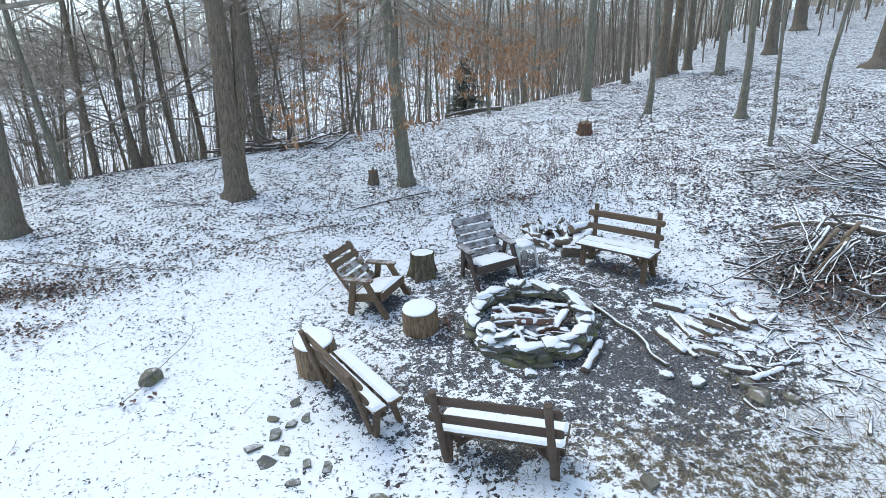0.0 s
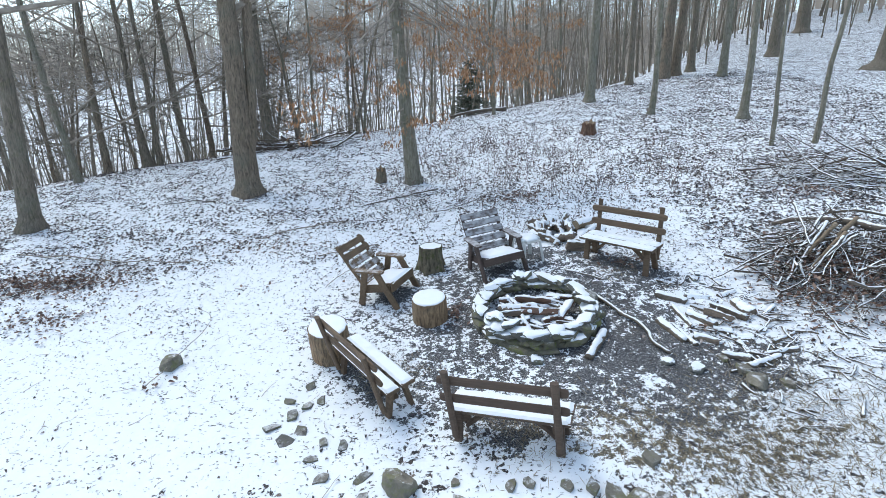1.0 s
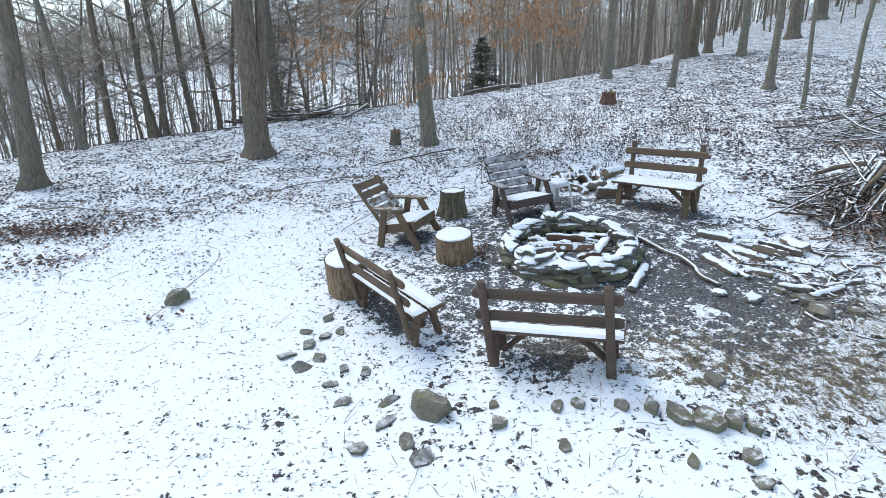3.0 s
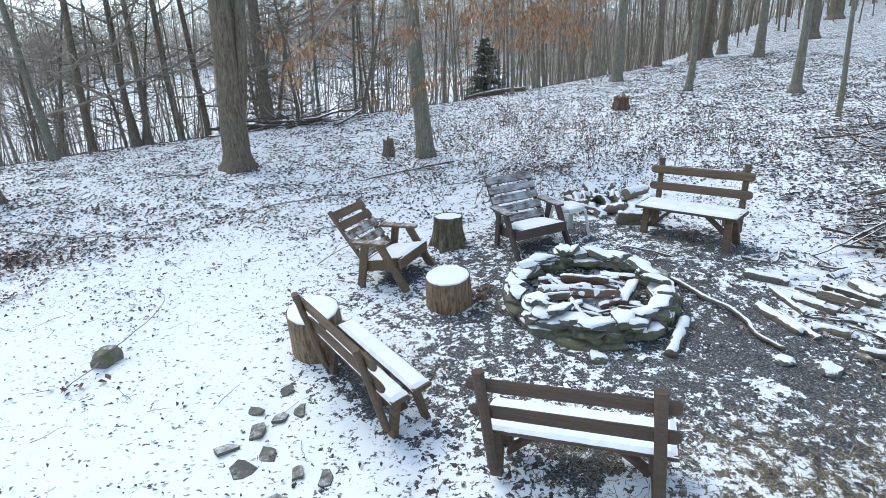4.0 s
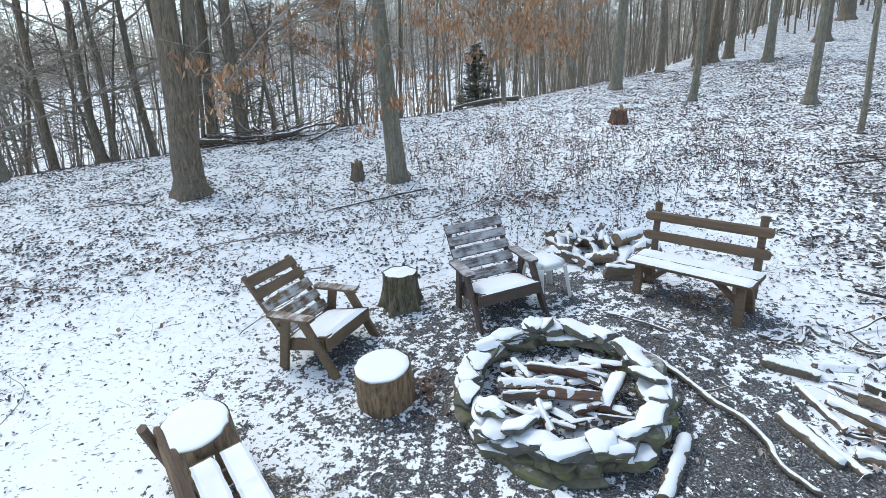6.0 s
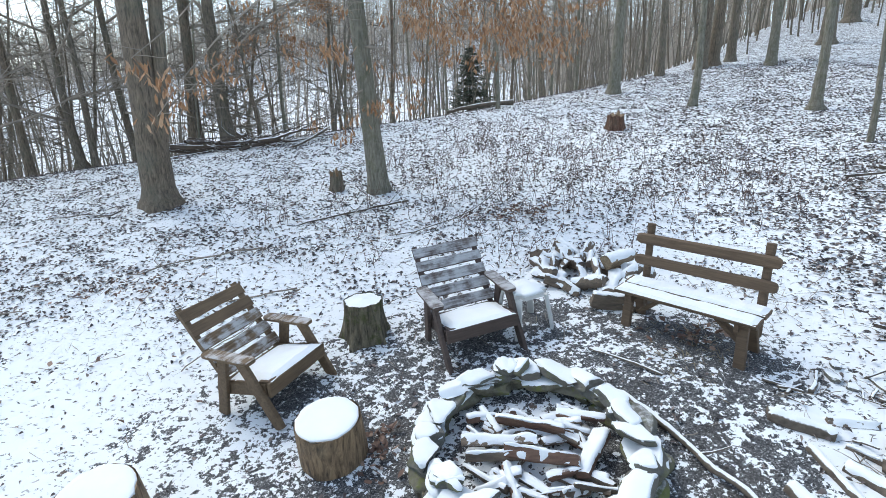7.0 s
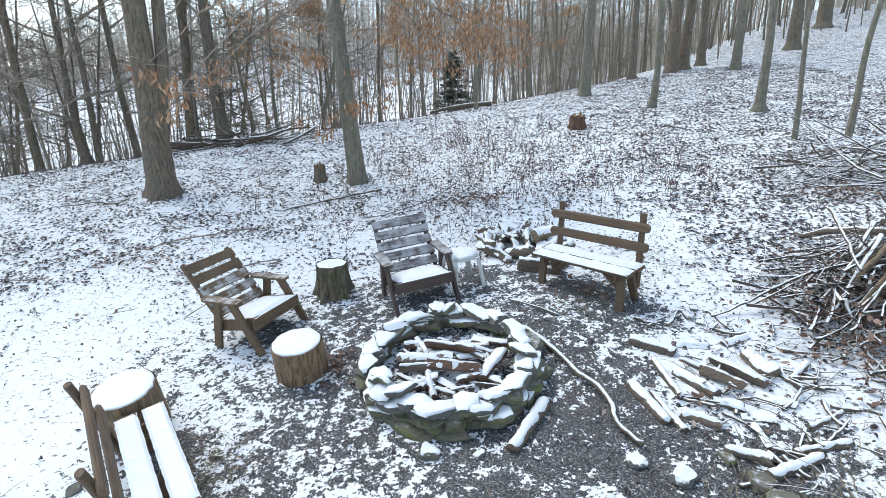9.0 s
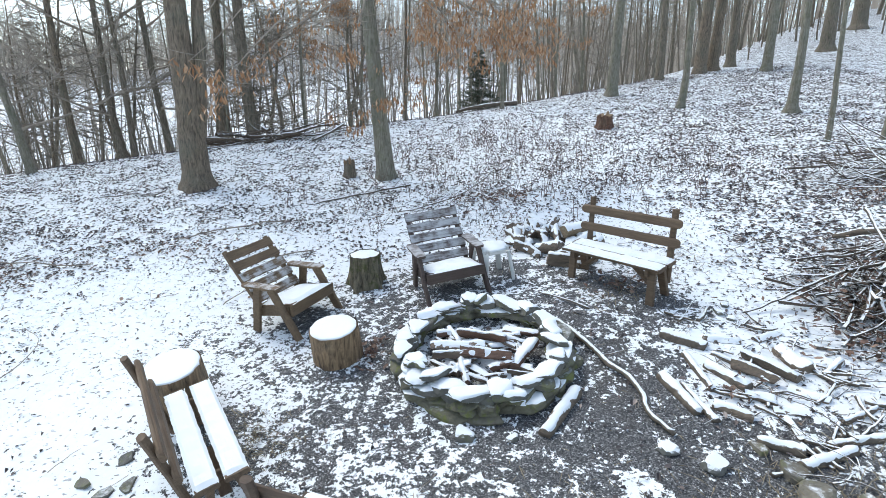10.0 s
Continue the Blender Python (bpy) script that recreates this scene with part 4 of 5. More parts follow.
def log_round(name, x, y, r, h, label, seed, bark=None, snow=0.013, oval=1.0, tilt=1.0):
    t = thing(name, stand(x, y, seed * 37.0, tilt), label, "log", "log seats")
    bm = bmesh.new()
    n, rows = 30, []
    for i in range(6):
        u = i / 5
        row = []
        for k in range(n):
            a = math.tau * k / n
            rr = r * (1.06 - 0.06 * u) * (1 + 0.05 * noise.noise((math.cos(a) * 1.6, math.sin(a) * 1.6, seed)) + 0.022 * noise.noise((math.cos(a) * 9, math.sin(a) * 9, seed + u * 0.6)))
            row.append(bm.verts.new((rr * math.cos(a) * oval, rr * math.sin(a), -0.04 + u * (h + 0.04))))
        rows.append(row)
    for p, q in zip(rows, rows[1:]):
        for k in range(n):
            bm.faces.new((p[k], p[(k + 1) % n], q[(k + 1) % n], q[k]))
    part("bark", bm, bark or M_LOG_SIDE, t)
    face = bmesh.new()
    face.faces.new([face.verts.new((v[0], v[1], h - 0.002)) for v in [(r * 1.0 * math.cos(math.tau * k / n) * oval * 0.985, r * 0.985 * math.sin(math.tau * k / n)) for k in range(n)]])
    part("cut_face", face, M_CUT, t)
    if snow:
        sn = bmesh.new()
        rings = []
        for j, (f, z) in enumerate(((0.965, -0.004), (0.965, snow * 0.5), (0.94, snow * 0.95), (0.75, snow * 1.05), (0.4, snow * 1.1))):
            rings.append([sn.verts.new((r * f * math.cos(math.tau * k / n) * oval * (1 + 0.055 * noise.noise((k * 0.9, seed, 1))), r * f * math.sin(math.tau * k / n) * (1 + 0.055 * noise.noise((k * 0.9, seed, 1))), h + z + (0.006 * noise.noise((k * 0.7, j, seed)) if j else -0.012 * (noise.noise((k * 0.8, 0, seed)) + 0.3)))) for k in range(n)])
        for p, q in zip(rings, rings[1:]):
            for k in range(n):
                sn.faces.new((p[k], p[(k + 1) % n], q[(k + 1) % n], q[k]))
        sn.faces.new(rings[-1])
        part("snow", sn, M_SNOW, t, "round cap of snow", True)
    return t


log_round("log_round", -1.43, 0.235, 0.245, 0.345, "upright cut log with a round cap of snow", 3)
log_round("log_round", -2.74, -0.46, 0.255, 0.43, "upright cut log with snow behind a bench", 8, oval=1.12)


def stump(x, y, r, h, label, seed, bark, snow=True, jag=0.0):
    t = thing("tree_stump", stand(x, y, seed * 51.0, 0.4), label, "stump")
    bm = bmesh.new()
    n, rows = 60, []
    for i in range(9):
        u = i / 8
        row = []
        for k in range(n):
            a = math.tau * k / n
            lobes = max(0.0, math.sin(a * 5 + seed)) ** 2
            rr = r * (1 + 0.55 * (1 - u) ** 2.6 * (0.35 + lobes) + 0.04 * math.sin(a * 7 + seed + u) + 0.11 * noise.noise((math.cos(a) * 11, math.sin(a) * 11, u * 0.7)) + 0.05 * noise.noise((math.cos(a) * 6, math.sin(a) * 6, u * 2 + seed)))
            z = -0.06 + u * (h + 0.06) + (jag * noise.noise((math.cos(a) * 3, math.sin(a) * 3, seed)) if i == 8 else 0)
            row.append(bm.verts.new((rr * math.cos(a), rr * math.sin(a), z)))
        rows.append(row)
    for p, q in zip(rows, rows[1:]):
        for k in range(n):
            bm.faces.new((p[k], p[(k + 1) % n], q[(k + 1) % n], q[k]))
    rim = [v.co.copy() for v in rows[-1]]
    part("bark", bm, bark, t)
    top = bmesh.new()
    c = top.verts.new((0, 0, h + (0.008 if snow else -0.04)))
    ring = [top.verts.new(v * 0.97 + Vector((0, 0, 0.004))) for v in rim]
    for k in range(n):
        top.faces.new((ring[k], ring[(k + 1) % n], c))
    part("top_face", top, M_SNOW if snow else M_CUT, t, "cut top with a dusting of snow" if snow else "broken top")
    return t


stump(-1.44, 1.83, 0.19, 0.42, "mossy tree stump with snow on its cut top", 4, M_BARK_MOSSY)
stump(-2.86, 7.02, 0.12, 0.34, "dark rotten stump in the snow", 6, M_BARK_RIDGED, False, 0.2)
stump(3.55, 10.7, 0.2, 0.36, "low reddish-brown rotten stump", 7, M_BARK_RED, False, 0.14)

# ---- fire pit ----


def ring_stone(seed, length, width, thick):
    """A rounded, flattish walling stone with a few struck faces."""
    rng = random.Random(seed)
    bm = bmesh.new()
    bmesh.ops.create_icosphere(bm, subdivisions=3, radius=1.0)
    cuts = [(Vector((rng.gauss(0, 1), rng.gauss(0, 1), rng.gauss(0, 0.35))).normalized(), rng.uniform(0.5, 0.8)) for _ in range(8)]
    slope = Vector((rng.gauss(0, 0.16), rng.gauss(0, 0.16), 1)).normalized()
    skew = rng.uniform(-0.25, 0.25)
    for v in bm.verts:
        p = v.co.copy()
        for n, d in cuts + [(slope, 0.5), (-slope, 0.5)]:
            over = p.dot(n) - d
            if over > 0:
                p -= n * over * 0.96
        p *= 1 + 0.14 * noise.noise(p * 1.7 + Vector((seed * 3.7, seed, 0))) + 0.07 * noise.noise(p * 5.0 + Vector((seed * 1.3, 0, seed)))
        v.co = Vector(((p.x + skew * p.y) * length / 1.55, p.y * width / 1.55, p.z * thick / 1.0))
    return bm


def fire_pit():
    cx, cy = 0.07, 0.10
    t = thing("fire_pit", stand(cx, cy, 0, 1.0), "round dry-stone fire pit of mossy stones under snow", "fire pit")
    rng = random.Random(21)
    # height of the course, its radius, stones, their thickness, depth and tilt
    courses = ((0.015, 0.815, 18, 0.11, 0.20, 4), (0.07, 0.80, 19, 0.075, 0.22, 7), (0.12, 0.785, 18, 0.07, 0.22, 8), (0.17, 0.77, 19, 0.07, 0.21, 11), (0.218, 0.755, 20, 0.062, 0.19, 9))
    for course, (z, rad, n, hgt, deep, tilt) in enumerate(courses):
        a0 = rng.random()
        for k in range(n):
            a = math.tau * (k + rng.uniform(-0.16, 0.16)) / n + a0
            ln = math.tau * rad / n * rng.uniform(0.75, 1.55)
            rr = rad + rng.uniform(-0.035, 0.035)
            top = course == 4
            turn = math.degrees(a) + 90 + (rng.choice((0, 0, 0, 0, 1)) * rng.uniform(25, 70) if top else rng.uniform(-12, 12))
            m = pose(rr * math.cos(a), rr * math.sin(a), z + rng.uniform(-0.012, 0.012), rng.uniform(-tilt, tilt), rng.uniform(-tilt, tilt), turn)
            bm = moved(ring_stone(340 + course * 40 + k, ln, deep * rng.uniform(0.8, 1.2), hgt * rng.uniform(0.8, 1.25)), m)
            cap = snow_cap(bm, k + course * 7, 0.013 if top else 0.009, 0.66 if top else 0.74) if top or rng.random() < (0.25, 0.35, 0.55, 0.8)[course] else None
            st = part("stone", bm, M_STONE_MOSS if course < 3 else M_STONE_RING, t)
            if cap:
                part("snow", cap, M_SNOW, st, "", True)
    # a few loose stones lean on the inside and lie on the rim
    for k in range(7):
        a = rng.random() * math.tau
        m = pose(0.72 * math.cos(a), 0.72 * math.sin(a), 0.285, rng.uniform(-14, 14), rng.uniform(-14, 14), rng.uniform(0, 180))
        bm = moved(ring_stone(700 + k, rng.uniform(0.18, 0.26), rng.uniform(0.11, 0.16), 0.055), m)
        cap = snow_cap(bm, k, 0.013, 0.62)
        st = part("stone", bm, M_STONE_RING, t)
        if cap:
            part("snow", cap, M_SNOW, st, "", True)
    return t


def branch(name, pts, r0, r1, mat, label, seed, category="branch", side_twigs=0, group=""):
    """A fallen branch through the given ground places (x, y, clearance)."""
    rng = random.Random(seed)
    s = Soup()
    ps = [on_ground(x, y, u) for x, y, u in pts]
    fine = []
    for i in range(len(ps) - 1):
        for k in range(4):
            j = Vector((rng.gauss(0, 1), rng.gauss(0, 1), rng.gauss(0, 0.6))) * (ps[i + 1] - ps[i]).length * 0.018
            p0, p3 = ps[max(i - 1, 0)], ps[min(i + 2, len(ps) - 1)]
            u = k / 4
            m0, m1 = (ps[i + 1] - p0) * 0.5, (p3 - ps[i]) * 0.5
            q = ps[i] * (2 * u**3 - 3 * u**2 + 1) + m0 * (u**3 - 2 * u**2 + u) + ps[i + 1] * (3 * u**2 - 2 * u**3) + m1 * (u**3 - u**2)
            fine.append(q + j)
    fine.append(ps[-1])
    radii = [x * rng.uniform(0.88, 1.12) for x in taper(r0, r1, len(fine))]
    s.tube(fine, radii, 7, True)
    ob = s.make(name, mat, None, True)
    for _ in range(side_twigs):
        i = rng.randrange(len(fine) // 4, len(fine) - 1)
        a = rng.random() * math.tau
        tp = wander(fine[i], Vector((math.cos(a), math.sin(a), rng.uniform(-0.05, 0.5))), rng.uniform(0.25, 0.9), 4, rng, 0.25, -0.02)
        w = Soup()
        w.tube(tp, taper(radii[i] * 0.5, 0.002, 5), 4)
        w.make("twig", mat, ob)
    return tagged(ob, label, category, group)


def split_log(name, a, b, r, mat, label, seed, group="", wedge=True, category="firewood", snow=True):
    """A split or round piece of wood lying from a to b, with the snow that lies on it."""
    a, b = Vector(a), Vector(b)
    rng = random.Random(seed)
    bm = bmesh.new()
    x = (b - a).normalized()
    sidev = x.cross(Vector((0, 0, 1))).normalized()
    upv = sidev.cross(x)
    n = 20
    # split pieces: a bark side and two or three flat faces
    roll = rng.uniform(0, math.tau)
    flats = [(roll + f + rng.uniform(-0.3, 0.3), rng.uniform(0.35, 0.65)) for f in ((0.0, 2.0), (0.0, 1.6, 3.4))[seed % 2]] if wedge else []
    shape = []
    for k in range(n):
        q = math.tau * k / n
        d = 1.0
        for f, reach in flats:
            c = math.cos(q - f)
            if c > 0.05:
                d = min(d, reach / c)
        shape.append((q, r * d * 1.12))
    rows = []
    cuts = max(8, int((b - a).length / 0.028))
    bow = rng.uniform(-0.12, 0.12) * r / 0.06
    for i in range(cuts + 1):
        u = i / cuts
        p = a.lerp(b, u) + upv * (0.012 * r / 0.06 * noise.noise((u * 3.0, seed, 0))) + sidev * bow * 0.12 * math.sin(u * math.pi)
        e = rng.uniform(0.88, 0.97) if i in (0, cuts) else 1.0
        taper_ = 1 + 0.2 * (u - 0.5) * (1 if seed % 2 else -1)
        slant = (rng.uniform(-0.3, 0.3) if i in (0, cuts) else 0.0)
        rows.append([bm.verts.new(p + x * slant * rr * math.sin(q + seed) + (sidev * math.cos(q) + upv * math.sin(q)) * rr * e * taper_ * (1 + 0.17 * noise.noise((u * 4.0, math.cos(q) * 1.3, seed)) + 0.05 * noise.noise((u * 9.0, q * 1.7, seed + 7)))) for q, rr in shape])
    for p, q in zip(rows, rows[1:]):
        for k in range(n):
            bm.faces.new((p[k], q[k], q[(k + 1) % n], p[(k + 1) % n]))
    bm.faces.new(rows[0])
    bm.faces.new(rows[-1][::-1])
    bmesh.ops.recalc_face_normals(bm, faces=bm.faces)
    c = (a + b) / 2
    moved(bm, Matrix.Translation(-c))
    cap = snow_cap(bm, seed * 1.7, min(0.015, 0.004 + r * 0.12), rng.uniform(0.40, 0.74), 15.0, 0.55) if snow else None
    ob = finish(name, bm, mat, None, not wedge)
    ob.location = c
    if cap:
        part("snow", cap, M_SNOW, ob, "", True)
    return tagged(ob, label, category, group)


def lying(name, x0, y0, x1, y1, r, mat, label, seed, group="", up0=0.0, up1=0.0, wedge=True, category="firewood"):
    return split_log(name, on_ground(x0, y0, r * 0.42 + up0), on_ground(x1, y1, r * 0.42 + up1), r, mat, label, seed, group, wedge, category)


fire_pit()


def fire_logs():
    rng = random.Random(4)
    g, lab = "firewood in the fire pit", "snowy split firewood lying in the fire pit"
    lying("firewood", -0.17, 0.33, 0.31, 0.17, 0.072, M_REDWOOD, "thick red-barked split log topped with snow", 71, g, 0.13, 0.13)
    lying("firewood", -0.14, 0.02, 0.36, -0.12, 0.055, M_REDWOOD, lab, 72, g, 0.14, 0.14)
    lying("firewood", 0.36, -0.18, 0.56, 0.14, 0.065, M_REDWOOD, lab, 73, g, 0.07, 0.10)
    lying("firewood", -0.45, 0.14, 0.10, 0.08, 0.05, M_FIREWOOD, lab, 74, g, 0.10, 0.13)
    lying("firewood", -0.42, 0.02, 0.05, -0.02, 0.045, M_FIREWOOD, lab, 75, g, 0.09, 0.12)
    for k in range(62):
        x, y = 0.06 + rng.uniform(-0.42, 0.42), 0.08 + rng.uniform(-0.38, 0.40)
        a, l = rng.gauss(-0.2, 0.5), rng.uniform(0.09, 0.2)
        lying("firewood", x - l * math.cos(a), y - l * math.sin(a), x + l * math.cos(a), y + l * math.sin(a), rng.uniform(0.014, 0.045), rng.choice((M_FIREWOOD, M_FIREWOOD, M_REDWOOD)), lab, 80 + k, g, rng.uniform(0.0, 0.11), rng.uniform(0.0, 0.11))


fire_logs()


def wood_heap():
    rng = random.Random(14)
    lab, g = "split firewood in a snowy heap behind the chairs", "firewood heap"
    n = 0
    for k in range(70):
        x, y = rng.uniform(0.45, 1.75), rng.uniform(1.85, 3.5)
        # the heap lies along a line from behind the table to behind the bench
        d = ((x - 1.08) / 0.55) ** 2 + ((y - 2.75 + 0.35 * (x - 1.08)) / 0.7) ** 2
        if d > 1.2:
            continue
        n += 1
        a, l = rng.gauss(-0.6, 0.7) if n % 3 else rng.uniform(0, math.pi), rng.uniform(0.13, 0.22)
        up, t = max(0.0, 0.13 * (1 - d)) * rng.random(), rng.uniform(-0.12, 0.12)
        lying("firewood", x - l * math.cos(a), y - l * math.sin(a), x + l * math.cos(a), y + l * math.sin(a), rng.uniform(0.05, 0.095), M_FIREWOOD, lab, 200 + k, g, max(0.0, up + t), max(0.0, up - t))
    lying("firewood", 1.22, 2.62, 1.58, 2.78, 0.085, M_LOG_BARE, "short bare split log lying on the heap", 300, g, 0.20, 0.22)


wood_heap()


branch("branch", [(0.80, 0.70, 0.03), (0.94, 0.50, 0.04), (1.09, 0.24, 0.04), (1.22, -0.08, 0.05), (1.38, -0.32, 0.05), (1.45, -0.55, 0.04), (1.43, -0.73, 0.03), (1.57, -0.98, 0.025)], 0.034, 0.022, M_STICK, "long crooked branch dusted with snow beside the fire pit", 5, "branch", 1)
lying("log", 0.56, -0.97, 0.90, -0.45, 0.052, M_FIREWOOD, "short log under snow beside the fire pit", 61, wedge=False, category="log")
for k, (x0, y0, x1, y1, r) in enumerate(((1.87, 0.36, 2.23, 0.12, 0.055), (2.14, -0.12, 2.37, -0.47, 0.05), (1.69, -0.27, 1.84, -0.75, 0.048), (1.84, -0.38, 1.95, -0.84, 0.03), (2.0, 0.04, 2.07, -0.48, 0.032), (2.17, -1.05, 2.45, -1.17, 0.045), (2.36, -1.30, 2.82, -1.15, 0.04), (2.66, -1.09, 3.11, -1.02, 0.032))):
    lying("log", x0, y0, x1, y1, r, M_STICK, "barked log half under snow by the fire pit", 162 + k, "logs beside the fire pit", -0.25 * r, -0.1 * r, wedge=False, category="log")


def loose_wood():
    rng = random.Random(77)
    g = "loose firewood beside the brush pile"
    for k, (x0, y0, x1, y1, r, up) in enumerate(((2.52, 0.0, 2.82, -0.38, 0.07, 0.03), (2.89, 0.09, 2.98, -0.25, 0.09, 0.02), (2.01, -0.63, 2.25, -0.81, 0.06, 0), (2.45, -0.70, 2.70, -0.76, 0.05, 0), (2.26, 0.29, 2.60, 0.22, 0.045, 0), (2.52, -0.78, 2.52, -1.05, 0.04, 0), (2.35, -0.15, 2.62, -0.42, 0.05, 0.05), (2.25, 0.05, 2.5, -0.2, 0.045, 0), (2.7, -0.45, 2.95, -0.62, 0.05, 0), (2.3, -0.55, 2.5, -0.66, 0.055, 0.02), (2.9, -0.85, 3.25, -0.7, 0.03, 0), (3.1, -0.3, 3.35, -0.1, 0.05, 0), (2.75, 0.25, 3.05, 0.38, 0.04, 0))):
        lying("firewood", x0, y0, x1, y1, r * 0.86, M_FIREWOOD, "split firewood scattered in the snow", 600 + k, g, up - 0.35 * r, up - 0.15 * r)
    for k in range(170):
        x, y = rng.uniform(2.1, 4.6), rng.uniform(-2.3, 0.7)
        a, l = rng.gauss(-0.6, 1.0), rng.uniform(0.04, 0.17)
        u0, u1, r, b = rng.uniform(0.0, 0.03), rng.uniform(0.0, 0.06), rng.uniform(0.006, 0.024), rng.gauss(0, 0.12) * l
        branch("stick", [(x - l * math.cos(a), y - l * math.sin(a), u0), (x - b * math.sin(a), y + b * math.cos(a), (u0 + u1) / 2), (x + l * math.cos(a), y + l * math.sin(a), u1)], r, r * 0.6, M_STICK, "snowy stick lying among scattered wood", 640 + k, "stick", 1 if k % 3 == 0 else 0, "sticks beside the brush pile")


loose_wood()


def brush_pile(name, cx, cy, rx, ry, top, count, length, label, seed, heading=0.0, thick=0.03, along=0.35):
    rng = random.Random(seed)
    s = Soup()
    for _ in range(count):
        while True:
            u, w = rng.uniform(-1, 1), rng.uniform(-1, 1)
            if u * u + w * w < 1:
                break
        x, y = cx + u * rx, cy + w * ry
        z = height(x, y) + top * (1 - u * u - w * w) * rng.random()
        a = heading + rng.gauss(0, 0.4) if rng.random() < along else rng.random() * math.tau
        r = thick * rng.uniform(0.15, 1.0) ** 2.2 + 0.003
        L = length * rng.uniform(0.35, 1.2) * (1.0 if along > 0.4 else 0.65 if r > thick * 0.45 else 1.1)
        d = Vector((math.cos(a), math.sin(a), rng.gauss(0.0, 0.24 - 0.18 * along)))
        p = Vector((x, y, z + 0.03)) - d * L * 0.5
        pts = wander(p, d, L, 5, rng, 0.22 - 0.13 * along, 0.0)
        for q in pts:
            q.z = max(q.z, height(q.x, q.y) + 0.012)
        s.tube(pts, taper(r, r * 0.35, 6), 5 if r > 0.012 else 3)
        if rng.random() < 0.6:
            for _k in range(3):
                i = rng.randrange(2, 5)
                b = a + rng.choice((-1, 1)) * rng.uniform(0.3, 1.0)
                tp = wander(pts[i], Vector((math.cos(b), math.sin(b), rng.uniform(-0.1, 0.5))), L * rng.uniform(0.12, 0.4), 3, rng, 0.2, 0.0)
                s.tube(tp, taper(r * 0.5 + 0.001, 0.0015, 4), 3)
    ob = s.make(name, M_BRUSH)
    return tagged(ob, label, "brush pile", kind="stuff")


brush_pile("brush_pile", 5.22, 0.78, 1.55, 1.35, 0.55, 560, 0.95, "tangled pile of dead branches dusted with snow", 31, 0.65, 0.024, 0.55)
brush_pile("brush_pile", 4.7, 1.2, 0.9, 1.0, 0.14, 42, 0.7, "thin dead twigs spread at the foot of the brush pile", 34, 0.9, 0.010, 0.4)
brush_pile("brush_pile", 7.9, 4.9, 1.5, 1.0, 0.4, 170, 2.1, "low pile of long dead branches under snow", 32, 2.55, 0.036, 0.5)
brush_pile("brush_pile", -6.7, 12.4, 1.9, 0.55, 0.26, 46, 3.0, "heap of fallen branches and logs under snow", 33, 0.15, 0.07, 0.85)


def pile_limbs():
    rng = random.Random(52)
    # a fan of pale split limbs on top
    for k in range(9):
        a = rng.gauss(0.52, 0.16)
        x, y, l = 3.95 + rng.uniform(-0.15, 0.25), 0.50 + rng.uniform(-0.25, 0.15), rng.uniform(0.8, 1.5)
        branch("fallen_limb", [(x, y, 0.12), (x + 0.5 * l * math.cos(a), y + 0.5 * l * math.sin(a), 0.42), (x + l * math.cos(a), y + l * math.sin(a), 0.62)], rng.uniform(0.010, 0.018), rng.uniform(0.02, 0.04), M_LOG_BARE if k % 3 == 0 else M_STICK, "long split limb fanned over the brush pile", 430 + k, "branch", 1, "limbs on the brush pile")
    for k in range(12):
        x, y = 5.1 + rng.uniform(-1.2, 1.1), 0.75 + rng.uniform(-1.2, 1.0)
        a, l = rng.random() * math.tau, rng.uniform(0.5, 1.1)
        up = max(0.05, 0.8 * (1 - ((x - 5.1) / 1.6) ** 2 - ((y - 0.75) / 1.5) ** 2))
        ends = [(x + math.cos(a) * l * f, y + math.sin(a) * l * f, max(0.03, up + 0.25 * f * rng.uniform(-1, 0.4))) for f in (-1, -0.4, 0.3, 1)]
        branch("fallen_limb", ends, rng.uniform(0.018, 0.036), rng.uniform(0.010, 0.016), M_STICK, "thick dead limb lying on the brush pile", 400 + k, "branch", 3, "limbs on the brush pile")


pile_limbs()
branch("fallen_limb", [(4.85, 2.55, 0.05), (4.95, 2.2, 0.25), (5.1, 1.75, 0.42), (5.25, 1.25, 0.55), (5.5, 0.7, 0.6)], 0.035, 0.065, M_STICK, "thick fallen limb resting on the brush pile", 8, "branch", 5)
branch("fallen_branch", [(-10.12, 3.66, 0.03), (-8.39, 3.15, 0.05), (-6.6, 2.75, 0.05), (-5.9, 2.7, 0.06)], 0.016, 0.007, M_TWIG, "long thin branch lying across the leaf litter", 10, "branch", 5)
branch("fallen_limb", [(2.85, 0.72, 0.02), (3.3, 0.86, 0.12), (3.7, 1.02, 0.2), (4.2, 1.05, 0.35), (4.8, 0.9, 0.5)], 0.010, 0.022, M_STICK, "crooked fallen limb reaching out of the brush pile", 9, "branch", 8)

# ---- stones ----


def field_stone(x, y, sx, sy, sz, seed, label, mat=None, turn=0.0, sink=0.25, group=""):
    bm = rock(seed, sx, sy, sz, 0.5, 3, 0.5)
    if sz < 0.11 and mat is not M_STONE:
        bm.free()
        bm = slab(seed, sx * 1.15, sy * 1.15, sz)
    ob = finish("stone", bm, mat or M_STONE_BARE, None, False)
    ob.matrix_world = stand(x, y, turn, 0.8, -sz * (0.5 - sink))
    return tagged(ob, label, "stone", group)


